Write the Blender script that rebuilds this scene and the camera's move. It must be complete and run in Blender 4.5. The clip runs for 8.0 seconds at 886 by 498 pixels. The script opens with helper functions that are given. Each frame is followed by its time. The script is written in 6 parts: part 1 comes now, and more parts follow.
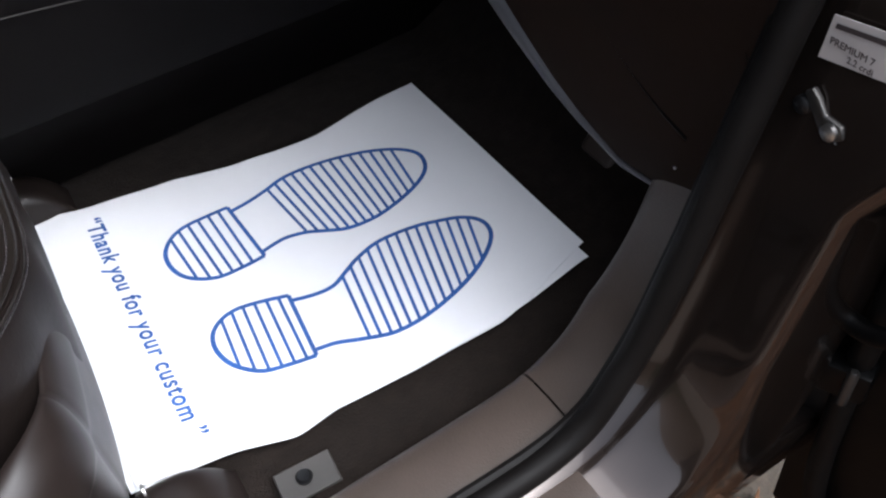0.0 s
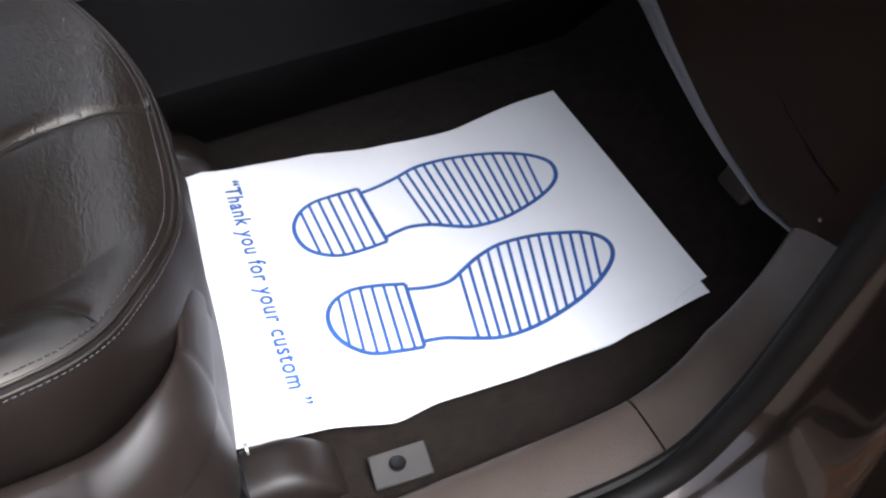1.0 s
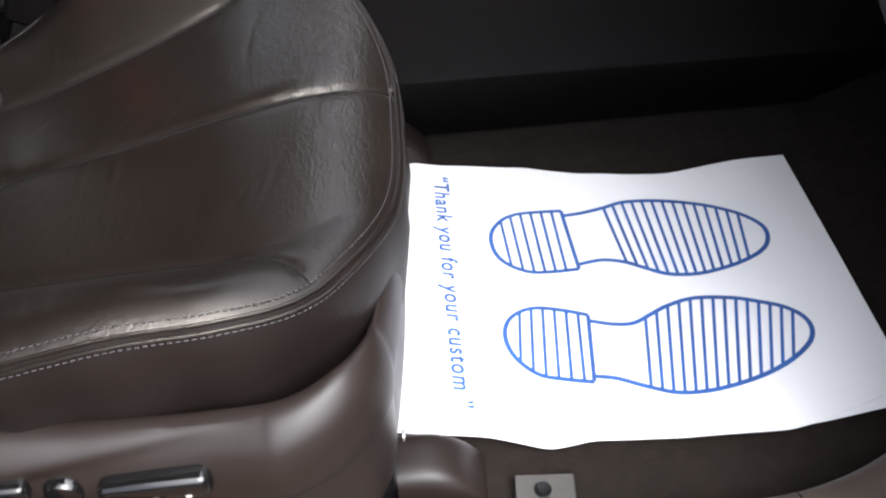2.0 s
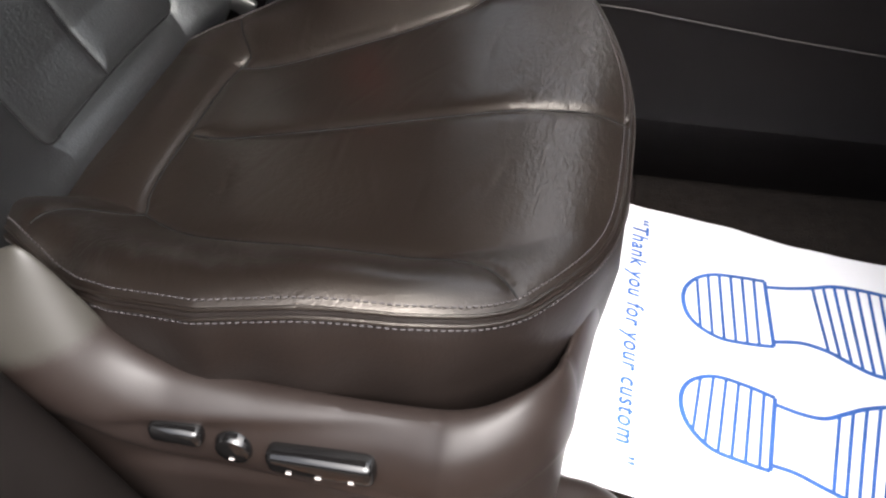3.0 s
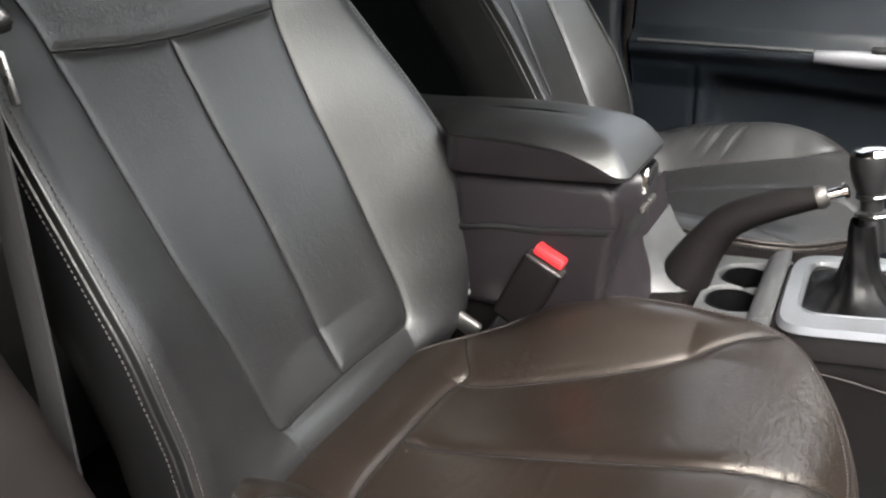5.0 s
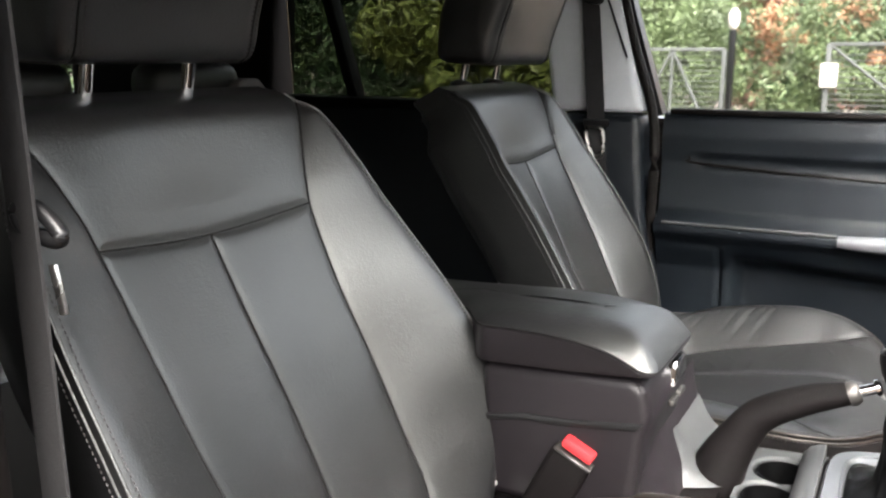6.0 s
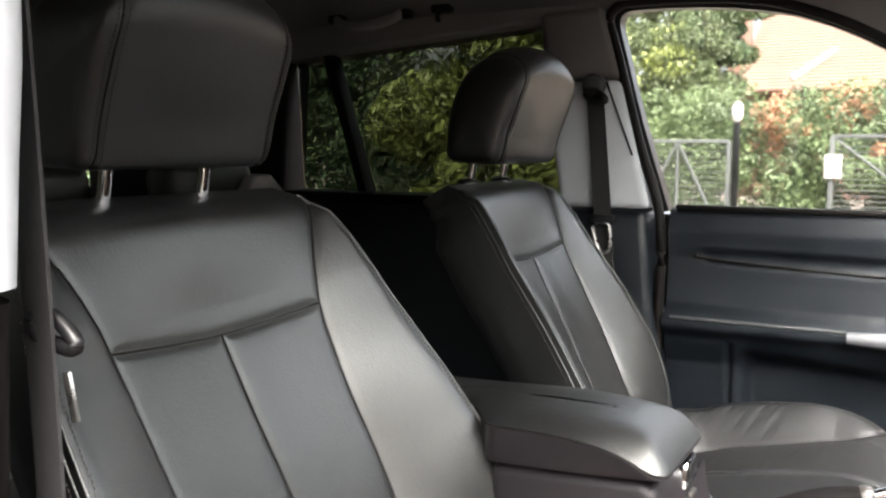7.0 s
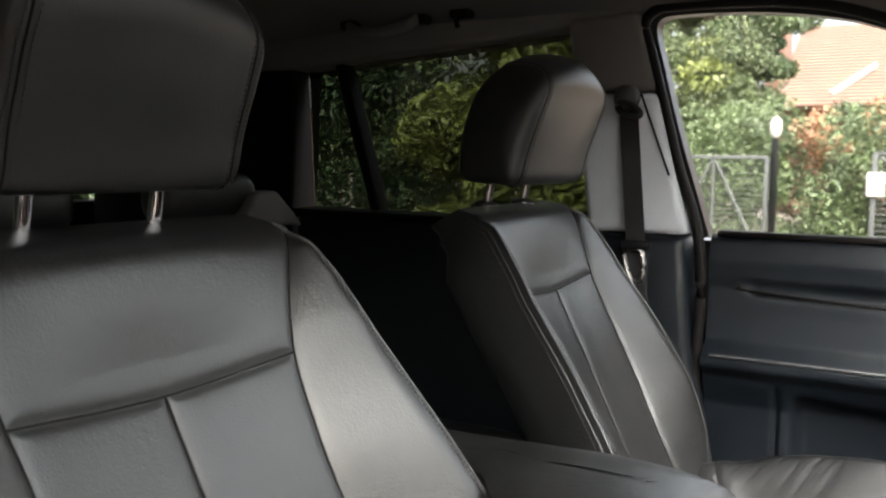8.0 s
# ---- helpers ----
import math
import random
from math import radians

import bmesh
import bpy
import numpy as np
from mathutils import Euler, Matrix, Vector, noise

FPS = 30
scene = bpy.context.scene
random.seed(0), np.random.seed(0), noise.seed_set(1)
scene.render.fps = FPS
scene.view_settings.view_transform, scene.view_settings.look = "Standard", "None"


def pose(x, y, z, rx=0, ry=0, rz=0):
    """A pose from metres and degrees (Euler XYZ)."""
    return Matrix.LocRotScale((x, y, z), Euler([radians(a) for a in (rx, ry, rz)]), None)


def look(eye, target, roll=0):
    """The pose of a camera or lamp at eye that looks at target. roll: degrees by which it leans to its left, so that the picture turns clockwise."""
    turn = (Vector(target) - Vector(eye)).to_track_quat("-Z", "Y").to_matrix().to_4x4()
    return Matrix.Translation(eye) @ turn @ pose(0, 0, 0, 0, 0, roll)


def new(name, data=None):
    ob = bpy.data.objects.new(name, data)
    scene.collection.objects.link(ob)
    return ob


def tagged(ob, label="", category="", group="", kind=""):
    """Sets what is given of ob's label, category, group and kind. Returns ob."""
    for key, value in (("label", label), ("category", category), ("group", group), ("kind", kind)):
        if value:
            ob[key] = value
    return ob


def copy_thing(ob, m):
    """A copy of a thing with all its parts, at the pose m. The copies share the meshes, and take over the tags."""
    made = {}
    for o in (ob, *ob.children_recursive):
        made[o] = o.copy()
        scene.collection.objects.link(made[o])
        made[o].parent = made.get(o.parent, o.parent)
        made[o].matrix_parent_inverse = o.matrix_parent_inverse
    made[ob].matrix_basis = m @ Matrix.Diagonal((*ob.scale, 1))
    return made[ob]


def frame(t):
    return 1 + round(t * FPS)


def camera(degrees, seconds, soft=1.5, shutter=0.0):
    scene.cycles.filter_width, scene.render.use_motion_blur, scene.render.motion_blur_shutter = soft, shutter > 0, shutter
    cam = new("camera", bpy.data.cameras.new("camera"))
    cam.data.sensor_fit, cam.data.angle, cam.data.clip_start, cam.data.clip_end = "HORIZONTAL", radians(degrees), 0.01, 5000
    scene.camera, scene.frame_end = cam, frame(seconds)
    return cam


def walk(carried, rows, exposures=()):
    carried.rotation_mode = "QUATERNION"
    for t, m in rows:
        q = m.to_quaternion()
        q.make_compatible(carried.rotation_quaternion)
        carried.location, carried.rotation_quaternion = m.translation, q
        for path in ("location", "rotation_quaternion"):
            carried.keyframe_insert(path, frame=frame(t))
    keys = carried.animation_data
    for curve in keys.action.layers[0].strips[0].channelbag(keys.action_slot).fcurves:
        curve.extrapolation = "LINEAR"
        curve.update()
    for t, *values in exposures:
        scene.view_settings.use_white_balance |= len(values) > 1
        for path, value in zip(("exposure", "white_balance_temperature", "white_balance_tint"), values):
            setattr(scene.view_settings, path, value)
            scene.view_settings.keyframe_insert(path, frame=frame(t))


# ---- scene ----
cam = camera(53.68, 8.0, 2.3)
PATH = [
    (0.0, pose(0.0330, -0.5865, 0.7314, 41.728, 4.987, -32.184)),
    (0.5, pose(0.0221, -0.5748, 0.7447, 41.480, 4.240, -27.903)),
    (1.0, pose(0.0147, -0.5739, 0.7469, 42.145, 4.032, -21.360)),
    (1.5, pose(0.0047, -0.5756, 0.7530, 43.137, 3.699, -12.884)),
    (1.7, pose(0.0008, -0.5748, 0.7542, 43.602, 3.540, -9.328)),
    (2.8, pose(-0.0400, -0.5597, 0.7356, 46.301, 1.693, 9.085)),
    (3.0, pose(-0.0472, -0.5581, 0.7331, 46.742, 1.343, 11.973)),
    (3.5, pose(-0.0624, -0.5553, 0.7264, 50.065, 1.528, 17.394)),
    (4.0, pose(-0.0675, -0.5662, 0.7375, 55.392, 0.529, 21.988)),
    (4.5, pose(-0.0695, -0.5772, 0.7502, 61.055, 0.201, 24.609)),
    (5.0, pose(-0.0669, -0.5795, 0.7606, 67.212, 0.379, 26.475)),
    (5.2, pose(-0.0654, -0.5832, 0.7647, 69.947, 0.396, 27.075)),
    (6.3, pose(-0.0714, -0.5805, 0.8014, 79.605, -0.204, 28.593)),
    (6.5, pose(-0.0691, -0.5840, 0.8037, 80.862, -0.150, 28.695)),
    (7.0, pose(-0.0667, -0.5874, 0.8073, 83.366, -0.077, 28.875)),
    (7.5, pose(-0.0779, -0.5519, 0.8130, 84.410, -0.350, 29.400)),
    (8.0, pose(-0.1162, -0.4404, 0.8150, 84.180, -0.600, 31.000)),
]
EXPOSURES = [(0.0, 1.35, 5800, 10), (1.0, 1.70, 5850, 11), (1.5, 1.85, 5900, 11), (3.0, 2.25, 6350, 12), (4.0, 2.58, 6600, 11), (5.2, 3.12, 6500, 10), (6.5, 3.45, 6550, 10), (7.5, 3.38, 6600, 10), (8.0, 3.18, 6600, 10)]
walk(cam, PATH, EXPOSURES)

# ---- light ----
world = bpy.data.worlds.new("sky")
scene.world = world
world.use_nodes = True
wn = world.node_tree.nodes
sky = wn.new("ShaderNodeTexSky")
sky.sky_type, sky.sun_disc = "NISHITA", False
sky.sun_elevation, sky.sun_rotation = radians(58), radians(143)
sky.air_density, sky.dust_density = 1.0, 10.0
wn["Background"].inputs["Strength"].default_value = 0.15
pale = wn.new("ShaderNodeHueSaturation")
pale.inputs["Saturation"].default_value = 0.35
world.node_tree.links.new(sky.outputs["Color"], pale.inputs["Color"])
world.node_tree.links.new(pale.outputs["Color"], wn["Background"].inputs["Color"])
sun = new("sun", bpy.data.lights.new("sun", "SUN"))
sun.data.energy, sun.data.angle, sun.data.color = 0.85, radians(85), (1.0, 0.96, 0.90)
sun.matrix_world = look((1.1, -1.46, 2.9), (0, 0, 0))


# ---- materials ----
def material(name, color, rough=0.5, metal=0.0, spec=0.5, vary=0.15, scale=9.0, rough_vary=0.12,
             bumps=(), tint=None, coat=0.0, coat_rough=0.03, sheen=0.0, gloss_tint=(1, 1, 1), worn_to=None):
    """A surface with two scales of variation; bumps: (kind, scale, strength, distance)."""
    m = bpy.data.materials.new(name)
    m.use_nodes = True
    n, l = m.node_tree.nodes, m.node_tree.links
    b = n["Principled BSDF"]
    b.inputs["Metallic"].default_value = metal
    b.inputs["Specular IOR Level"].default_value = spec
    b.inputs["Coat Weight"].default_value = coat
    b.inputs["Coat Roughness"].default_value = coat_rough
    b.inputs["Sheen Weight"].default_value = sheen
    b.inputs["Specular Tint"].default_value = (*gloss_tint, 1)
    co = n.new("ShaderNodeTexCoord")
    big, fine = n.new("ShaderNodeTexNoise"), n.new("ShaderNodeTexNoise")
    big.inputs["Scale"].default_value, big.inputs["Detail"].default_value = scale, 5
    fine.inputs["Scale"].default_value, fine.inputs["Detail"].default_value = scale * 14, 3
    both = n.new("ShaderNodeMath")
    both.operation = "ADD"
    for tex in (big, fine):
        l.new(co.outputs["Object"], tex.inputs["Vector"])
    half = n.new("ShaderNodeMath")
    half.operation, half.inputs[1].default_value = "MULTIPLY", 0.4
    l.new(fine.outputs["Fac"], half.inputs[0])
    l.new(big.outputs["Fac"], both.inputs[0])
    l.new(half.outputs[0], both.inputs[1])
    ramp = n.new("ShaderNodeMapRange")
    ramp.inputs["From Min"].default_value, ramp.inputs["From Max"].default_value = 0.4, 1.0
    l.new(both.outputs[0], ramp.inputs["Value"])
    mix = n.new("ShaderNodeMix")
    mix.data_type = "RGBA"
    dark = tint if tint else tuple(c * (1 - vary) for c in color)
    mix.inputs[6].default_value = (*dark, 1)
    mix.inputs[7].default_value = (*[min(1.0, c * (1 + vary)) for c in color], 1)
    l.new(ramp.outputs[0], mix.inputs[0])
    skin = mix.outputs[2]
    if worn_to:
        # rubbed down to another colour where the mesh is marked
        mark, rub, ragged = n.new("ShaderNodeAttribute"), n.new("ShaderNodeMix"), n.new("ShaderNodeMapRange")
        mark.attribute_name, rub.data_type = "wear", "RGBA"
        add = n.new("ShaderNodeMath")
        add.operation = "MULTIPLY_ADD"
        l.new(fine.outputs["Fac"], add.inputs[0])
        add.inputs[1].default_value = 0.35
        l.new(mark.outputs["Fac"], add.inputs[2])
        ragged.inputs["From Min"].default_value, ragged.inputs["From Max"].default_value = 0.55, 1.0
        l.new(add.outputs[0], ragged.inputs["Value"])
        l.new(ragged.outputs[0], rub.inputs[0])
        l.new(skin, rub.inputs[6])
        rub.inputs[7].default_value = (*worn_to, 1)
        skin = rub.outputs[2]
    l.new(skin, b.inputs["Base Color"])
    rr = n.new("ShaderNodeMapRange")
    rr.inputs["To Min"].default_value = max(0.02, rough - rough_vary)
    rr.inputs["To Max"].default_value = min(1.0, rough + rough_vary)
    l.new(big.outputs["Fac"], rr.inputs["Value"])
    l.new(rr.outputs[0], b.inputs["Roughness"])
    last = None
    for kind, sc, strength, dist in bumps:
        if kind == "cells":
            t = n.new("ShaderNodeTexVoronoi")
            t.inputs["Scale"].default_value = sc
            out = t.outputs["Distance"]
            l.new(co.outputs["Object"], t.inputs["Vector"])
        else:
            t = n.new("ShaderNodeTexNoise")
            t.inputs["Scale"].default_value, t.inputs["Detail"].default_value = sc, 4
            out = t.outputs["Fac"]
            if kind in ("creases", "wrinkles", "worn"):
                mp = n.new("ShaderNodeMapping")
                mp.inputs["Scale"].default_value = {"creases": (3.0, 0.6, 1.0), "wrinkles": (1.0, 2.5, 0.7), "worn": (1.0, 0.36, 1.0)}[kind]
                l.new(co.outputs["Object"], mp.inputs["Vector"])
                l.new(mp.outputs[0], t.inputs["Vector"])
                t.inputs["Distortion"].default_value = 1.2
            else:
                l.new(co.outputs["Object"], t.inputs["Vector"])
            if kind == "worn":
                # close wrinkles where the hide is marked as worn
                mark, amount = n.new("ShaderNodeAttribute"), n.new("ShaderNodeMath")
                mark.attribute_name, amount.operation = "wear", "MULTIPLY"
                level = n.new("ShaderNodeMath")
                level.operation, level.inputs[1].default_value = "SUBTRACT", 0.5
                l.new(t.outputs["Fac"], level.inputs[0])
                l.new(mark.outputs["Fac"], amount.inputs[0])
                l.new(level.outputs[0], amount.inputs[1])
                out = amount.outputs[0]
            if kind == "patches":
                # fine wrinkles that come and go over the hide
                t.inputs["Distortion"].default_value = 0.8
                where, cut, both2 = n.new("ShaderNodeTexNoise"), n.new("ShaderNodeMapRange"), n.new("ShaderNodeMath")
                where.inputs["Scale"].default_value, where.inputs["Detail"].default_value = 6.5, 2
                cut.inputs["From Min"].default_value, cut.inputs["From Max"].default_value = 0.46, 0.70
                cut.interpolation_type = "SMOOTHERSTEP"
                both2.operation = "MULTIPLY"
                l.new(co.outputs["Object"], where.inputs["Vector"])
                l.new(where.outputs["Fac"], cut.inputs["Value"])
                level = n.new("ShaderNodeMath")
                level.operation, level.inputs[1].default_value = "SUBTRACT", 0.5
                l.new(t.outputs["Fac"], level.inputs[0])
                l.new(cut.outputs[0], both2.inputs[0])
                l.new(level.outputs[0], both2.inputs[1])
                out = both2.outputs[0]
        bp = n.new("ShaderNodeBump")
        bp.inputs["Strength"].default_value, bp.inputs["Distance"].default_value = strength, dist
        l.new(out, bp.inputs["Height"])
        if last:
            l.new(last.outputs[0], bp.inputs["Normal"])
        last = bp
    if last:
        l.new(last.outputs[0], b.inputs["Normal"])
    return m


def glass_material(name, color, rough=0.0):
    m = bpy.data.materials.new(name)
    m.use_nodes = True
    b = m.node_tree.nodes["Principled BSDF"]
    b.inputs["Base Color"].default_value = (*color, 1)
    b.inputs["Transmission Weight"].default_value = 1.0
    b.inputs["Roughness"].default_value = rough
    b.inputs["IOR"].default_value = 1.3
    return m


# the brown base and gloss tint stand in for warm light on the cushion
LEATHER = material("dark leather", (0.0056, 0.0038, 0.0029), 0.31, spec=0.95, gloss_tint=(1.0, 0.92, 0.83), vary=0.18, scale=7, rough_vary=0.07,
                   bumps=(("cells", 620, 0.10, 0.0006), ("patches", 150, 0.40, 0.0016), ("worn", 170, 0.6, 0.0024), ("creases", 55, 0.13, 0.0014), ("noise", 7, 0.12, 0.006)))
LEATHER_BACK = material("backrest leather", (0.0048, 0.0048, 0.0052), 0.38, spec=0.95, gloss_tint=(0.97, 0.98, 0.94), vary=0.15, scale=7, rough_vary=0.07,
                        bumps=(("cells", 480, 0.18, 0.0007), ("patches", 190, 0.40, 0.0013), ("worn", 260, 0.24, 0.0016), ("wrinkles", 55, 0.10, 0.0013), ("noise", 7, 0.12, 0.006)))
# darker copy of the seat leather: far cushion's shade as colour; also on headrests
LEATHER_DIM = material("dimmed grained leather", (0.0034, 0.0034, 0.0036), 0.42, spec=0.60, vary=0.15, scale=7, rough_vary=0.07,
                         bumps=(("cells", 480, 0.18, 0.0007), ("patches", 190, 0.3, 0.0013), ("noise", 7, 0.12, 0.006)))
VINYL = material("dark brown seat vinyl", (0.0075, 0.0050, 0.0040), 0.5, spec=0.3, vary=0.18, scale=7, rough_vary=0.06,
                 bumps=(("cells", 620, 0.12, 0.0006), ("patches", 120, 0.2, 0.0016), ("creases", 40, 0.12, 0.002)))
THREAD = material("pale thread", (0.024, 0.020, 0.021), 0.7, vary=0.2, scale=300)
# dark cord laid along the seams to draw the shade in their grooves
SEAM_SHADE = material("seam shadow cord", (0.004, 0.0037, 0.0034), 0.7, spec=0.2, vary=0.2, scale=60)
PLASTIC = material("dark trim plastic", (0.0040, 0.0033, 0.0033), 0.62, spec=0.07, scale=12,
                   bumps=(("cells", 900, 0.12, 0.0004),))
SHIELD = material("brown grey seat plastic", (0.0125, 0.0086, 0.0072), 0.46, spec=0.33, scale=14, worn_to=(0.028, 0.026, 0.022),
                  bumps=(("cells", 1000, 0.08, 0.0003),))
DASH = material("brown grey dash plastic", (0.016, 0.0085, 0.0052), 0.7, spec=0.05, scale=12, bumps=(("cells", 900, 0.12, 0.0004),))
PILLAR = material("dark brown grey pillar plastic", (0.0045, 0.0035, 0.0031), 0.55, spec=0.12, scale=14, bumps=(("cells", 1000, 0.08, 0.0003),))
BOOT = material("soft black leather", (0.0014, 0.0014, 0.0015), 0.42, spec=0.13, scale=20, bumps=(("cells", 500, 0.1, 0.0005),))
BLACK = material("black plastic", (0.005, 0.005, 0.0054), 0.38, spec=0.35, scale=20, bumps=(("noise", 400, 0.05, 0.0003),))
GLOSS = material("glossy black plastic", (0.004, 0.0038, 0.0038), 0.14, spec=0.6, scale=20, rough_vary=0.05)
DOOR_PLASTIC = material("blue grey door trim", (0.0034, 0.0048, 0.0066), 0.40, spec=0.32, scale=10, bumps=(("cells", 800, 0.12, 0.0004),))
PALE_TRIM = material("pale grey pillar trim", (0.40, 0.42, 0.44), 0.6, vary=0.06, scale=10, bumps=(("noise", 500, 0.06, 0.0003),))
CLOTH = material("grey headliner cloth", (0.075, 0.067, 0.062), 0.95, vary=0.08, scale=40, bumps=(("noise", 700, 0.2, 0.0006),))
CARPET = material("dark grey carpet", (0.0135, 0.0100, 0.0082), 0.97, spec=0.06, vary=0.35, scale=60,
                  bumps=(("noise", 420, 0.6, 0.003), ("noise", 40, 0.3, 0.004)), sheen=0.05)
SCUFF = material("grained scuff plate plastic", (0.056, 0.042, 0.034), 0.40, spec=0.5, scale=25, bumps=(("cells", 520, 0.3, 0.0008),))
KICK = material("pale grey kick plastic", (0.085, 0.083, 0.09), 0.45, scale=25, bumps=(("cells", 700, 0.15, 0.0006),))
IRONISH = material("dull dark steel", (0.10, 0.095, 0.09), 0.45, metal=0.9, vary=0.2, scale=60)
RUBBER = material("black rubber", (0.005, 0.0042, 0.0038), 0.55, spec=0.12, scale=30, bumps=(("noise", 200, 0.1, 0.0006),))
PAINT = material("dark grey metallic car paint", (0.060, 0.045, 0.038), 0.20, metal=0.9, vary=0.1, scale=30, rough_vary=0.06, coat=1.0, coat_rough=0.06)
STEEL = material("brushed steel", (0.55, 0.54, 0.52), 0.3, metal=1.0, vary=0.08, scale=60)
CHROME = material("chrome", (0.8, 0.8, 0.8), 0.1, metal=1.0, vary=0.04, scale=30, rough_vary=0.04)
TRAY = material("grey tray plastic", (0.032, 0.033, 0.034), 0.5, scale=30)
BIN = material("dark purple brown bin plastic", (0.0072, 0.0058, 0.0068), 0.44, spec=0.25, scale=12, bumps=(("cells", 900, 0.10, 0.0004),))
SILVER = material("satin silver plastic", (0.125, 0.13, 0.138), 0.34, metal=0.6, vary=0.05, scale=30)
PAPER = material("white paper", (0.80, 0.80, 0.82), 0.85, vary=0.02, scale=6, bumps=(("noise", 12, 0.15, 0.004), ("noise", 300, 0.05, 0.0005)))
INK = material("blue print", (0.028, 0.095, 0.31), 0.8, vary=0.25, scale=25)
RED = material("red plastic", (0.40, 0.018, 0.022), 0.5, vary=0.08, scale=40)
WEBBING = material("black belt webbing", (0.007, 0.0065, 0.007), 0.75, vary=0.25, scale=150, bumps=(("noise", 600, 0.4, 0.001),))
LABEL = material("white label paper", (0.45, 0.41, 0.39), 0.6, vary=0.06, scale=30)
LABEL_INK = material("dark label print", (0.04, 0.03, 0.03), 0.7, vary=0.1, scale=30)
GLASS = glass_material("clear window glass", (0.96, 0.98, 0.97), 0.04)
TINT = glass_material("tinted window glass", (0.058, 0.063, 0.052))


# ---- mesh helpers ----
def empty(name, label, category, group="", kind="", at=(0, 0, 0)):
    ob = tagged(new(name), label, category, group, kind)
    ob.location = at
    return ob


def part(name, me, mat, parent=None, label="", smooth=True):
    """Links a mesh (or bmesh) as one object under a thing or a part."""
    if isinstance(me, bmesh.types.BMesh):
        bm, me = me, bpy.data.meshes.new(name)
        bm.to_mesh(me)
        bm.free()
    if smooth:
        me.polygons.foreach_set("use_smooth", [True] * len(me.polygons))
        me.set_sharp_from_angle(angle=radians(40))
    me.materials.append(mat)
    ob = new(name, me)
    if parent:
        ob.parent = parent
        up = parent
        while up:
            ob.matrix_parent_inverse = Matrix.Translation(-up.location) @ ob.matrix_parent_inverse
            up = up.parent
    return tagged(ob, label)


def grid(points, wrap_u=False, wrap_v=False, flip=False, cap=False):
    """A mesh from an array [nu, nv, 3]; cap closes both ends of u with fans (v must wrap)."""
    nu, nv = points.shape[:2]
    verts = points.reshape(-1, 3).tolist()
    faces = []
    for i in range(nu if wrap_u else nu - 1):
        for j in range(nv if wrap_v else nv - 1):
            a, b = i * nv + j, i * nv + (j + 1) % nv
            c, d = ((i + 1) % nu) * nv + (j + 1) % nv, ((i + 1) % nu) * nv + j
            faces.append((a, d, c, b) if flip else (a, b, c, d))
    if cap:
        for i, turn in ((0, True), (nu - 1, False)):
            ring = [i * nv + j for j in range(nv)]
            verts.append(points[i].mean(axis=0).tolist())
            k = len(verts) - 1
            for j in range(nv):
                f = (ring[j], ring[(j + 1) % nv], k)
                faces.append(f[::-1] if turn ^ flip else f)
    me = bpy.data.meshes.new("grid")
    me.from_pydata(verts, [], faces)
    me.update()
    bm = bmesh.new()
    bm.from_mesh(me)
    bmesh.ops.recalc_face_normals(bm, faces=bm.faces) if (wrap_u or wrap_v) else None
    bm.to_mesh(me)
    bm.free()
    return me


def smooth_line(points, n, closed=False):
    """Catmull-Rom points through the given ones."""
    p = np.array(points, float)
    m = len(p)
    ext = np.vstack([p[-1], p, p[0], p[1]]) if closed else np.vstack([2 * p[0] - p[1], p, 2 * p[-1] - p[-2]])
    segs = m if closed else m - 1
    out = []
    for k in np.linspace(0, segs, n, endpoint=not closed):
        i = min(int(k), segs - 1)
        t = k - i
        a, b, c, d = ext[i], ext[i + 1], ext[i + 2], ext[i + 3]
        out.append(0.5 * (2 * b + (c - a) * t + (2 * a - 5 * b + 4 * c - d) * t ** 2 + (3 * b - a - 3 * c + d) * t ** 3))
    return np.array(out)


def tube(points, radius, sides=8, closed=False, flat=1.0):
    """A round (or flattened) bar along a line; radius may vary along it."""
    p = np.array(points, float)
    n = len(p)
    r = np.broadcast_to(radius, (n,))
    tan = np.gradient(p, axis=0)
    if closed:
        tan = np.roll(p, -1, 0) - np.roll(p, 1, 0)
    tan /= np.linalg.norm(tan, axis=1)[:, None] + 1e-12
    ref = np.array([0.0, 0.0, 1.0]) if abs(tan[:, 2]).mean() < 0.8 else np.array([0.0, 1.0, 0.0])
    rings = np.empty((n, sides, 3))
    for i in range(n):
        a = np.cross(tan[i], ref)
        a /= np.linalg.norm(a) + 1e-12
        b = np.cross(tan[i], a)
        for j in range(sides):
            w = 2 * math.pi * j / sides
            rings[i, j] = p[i] + r[i] * (math.cos(w) * a + flat * math.sin(w) * b)
    return grid(rings, wrap_u=closed, wrap_v=True, cap=not closed)


def box(center, size, bevel=0.004, segments=2, turn=(0, 0, 0)):
    bm = bmesh.new()
    bmesh.ops.create_cube(bm, size=1)
    bmesh.ops.scale(bm, vec=size, verts=bm.verts)
    if bevel:
        bmesh.ops.bevel(bm, geom=bm.edges[:], offset=bevel, segments=segments, profile=0.5, affect="EDGES")
    bmesh.ops.transform(bm, matrix=pose(*center, *turn), verts=bm.verts)
    return bm


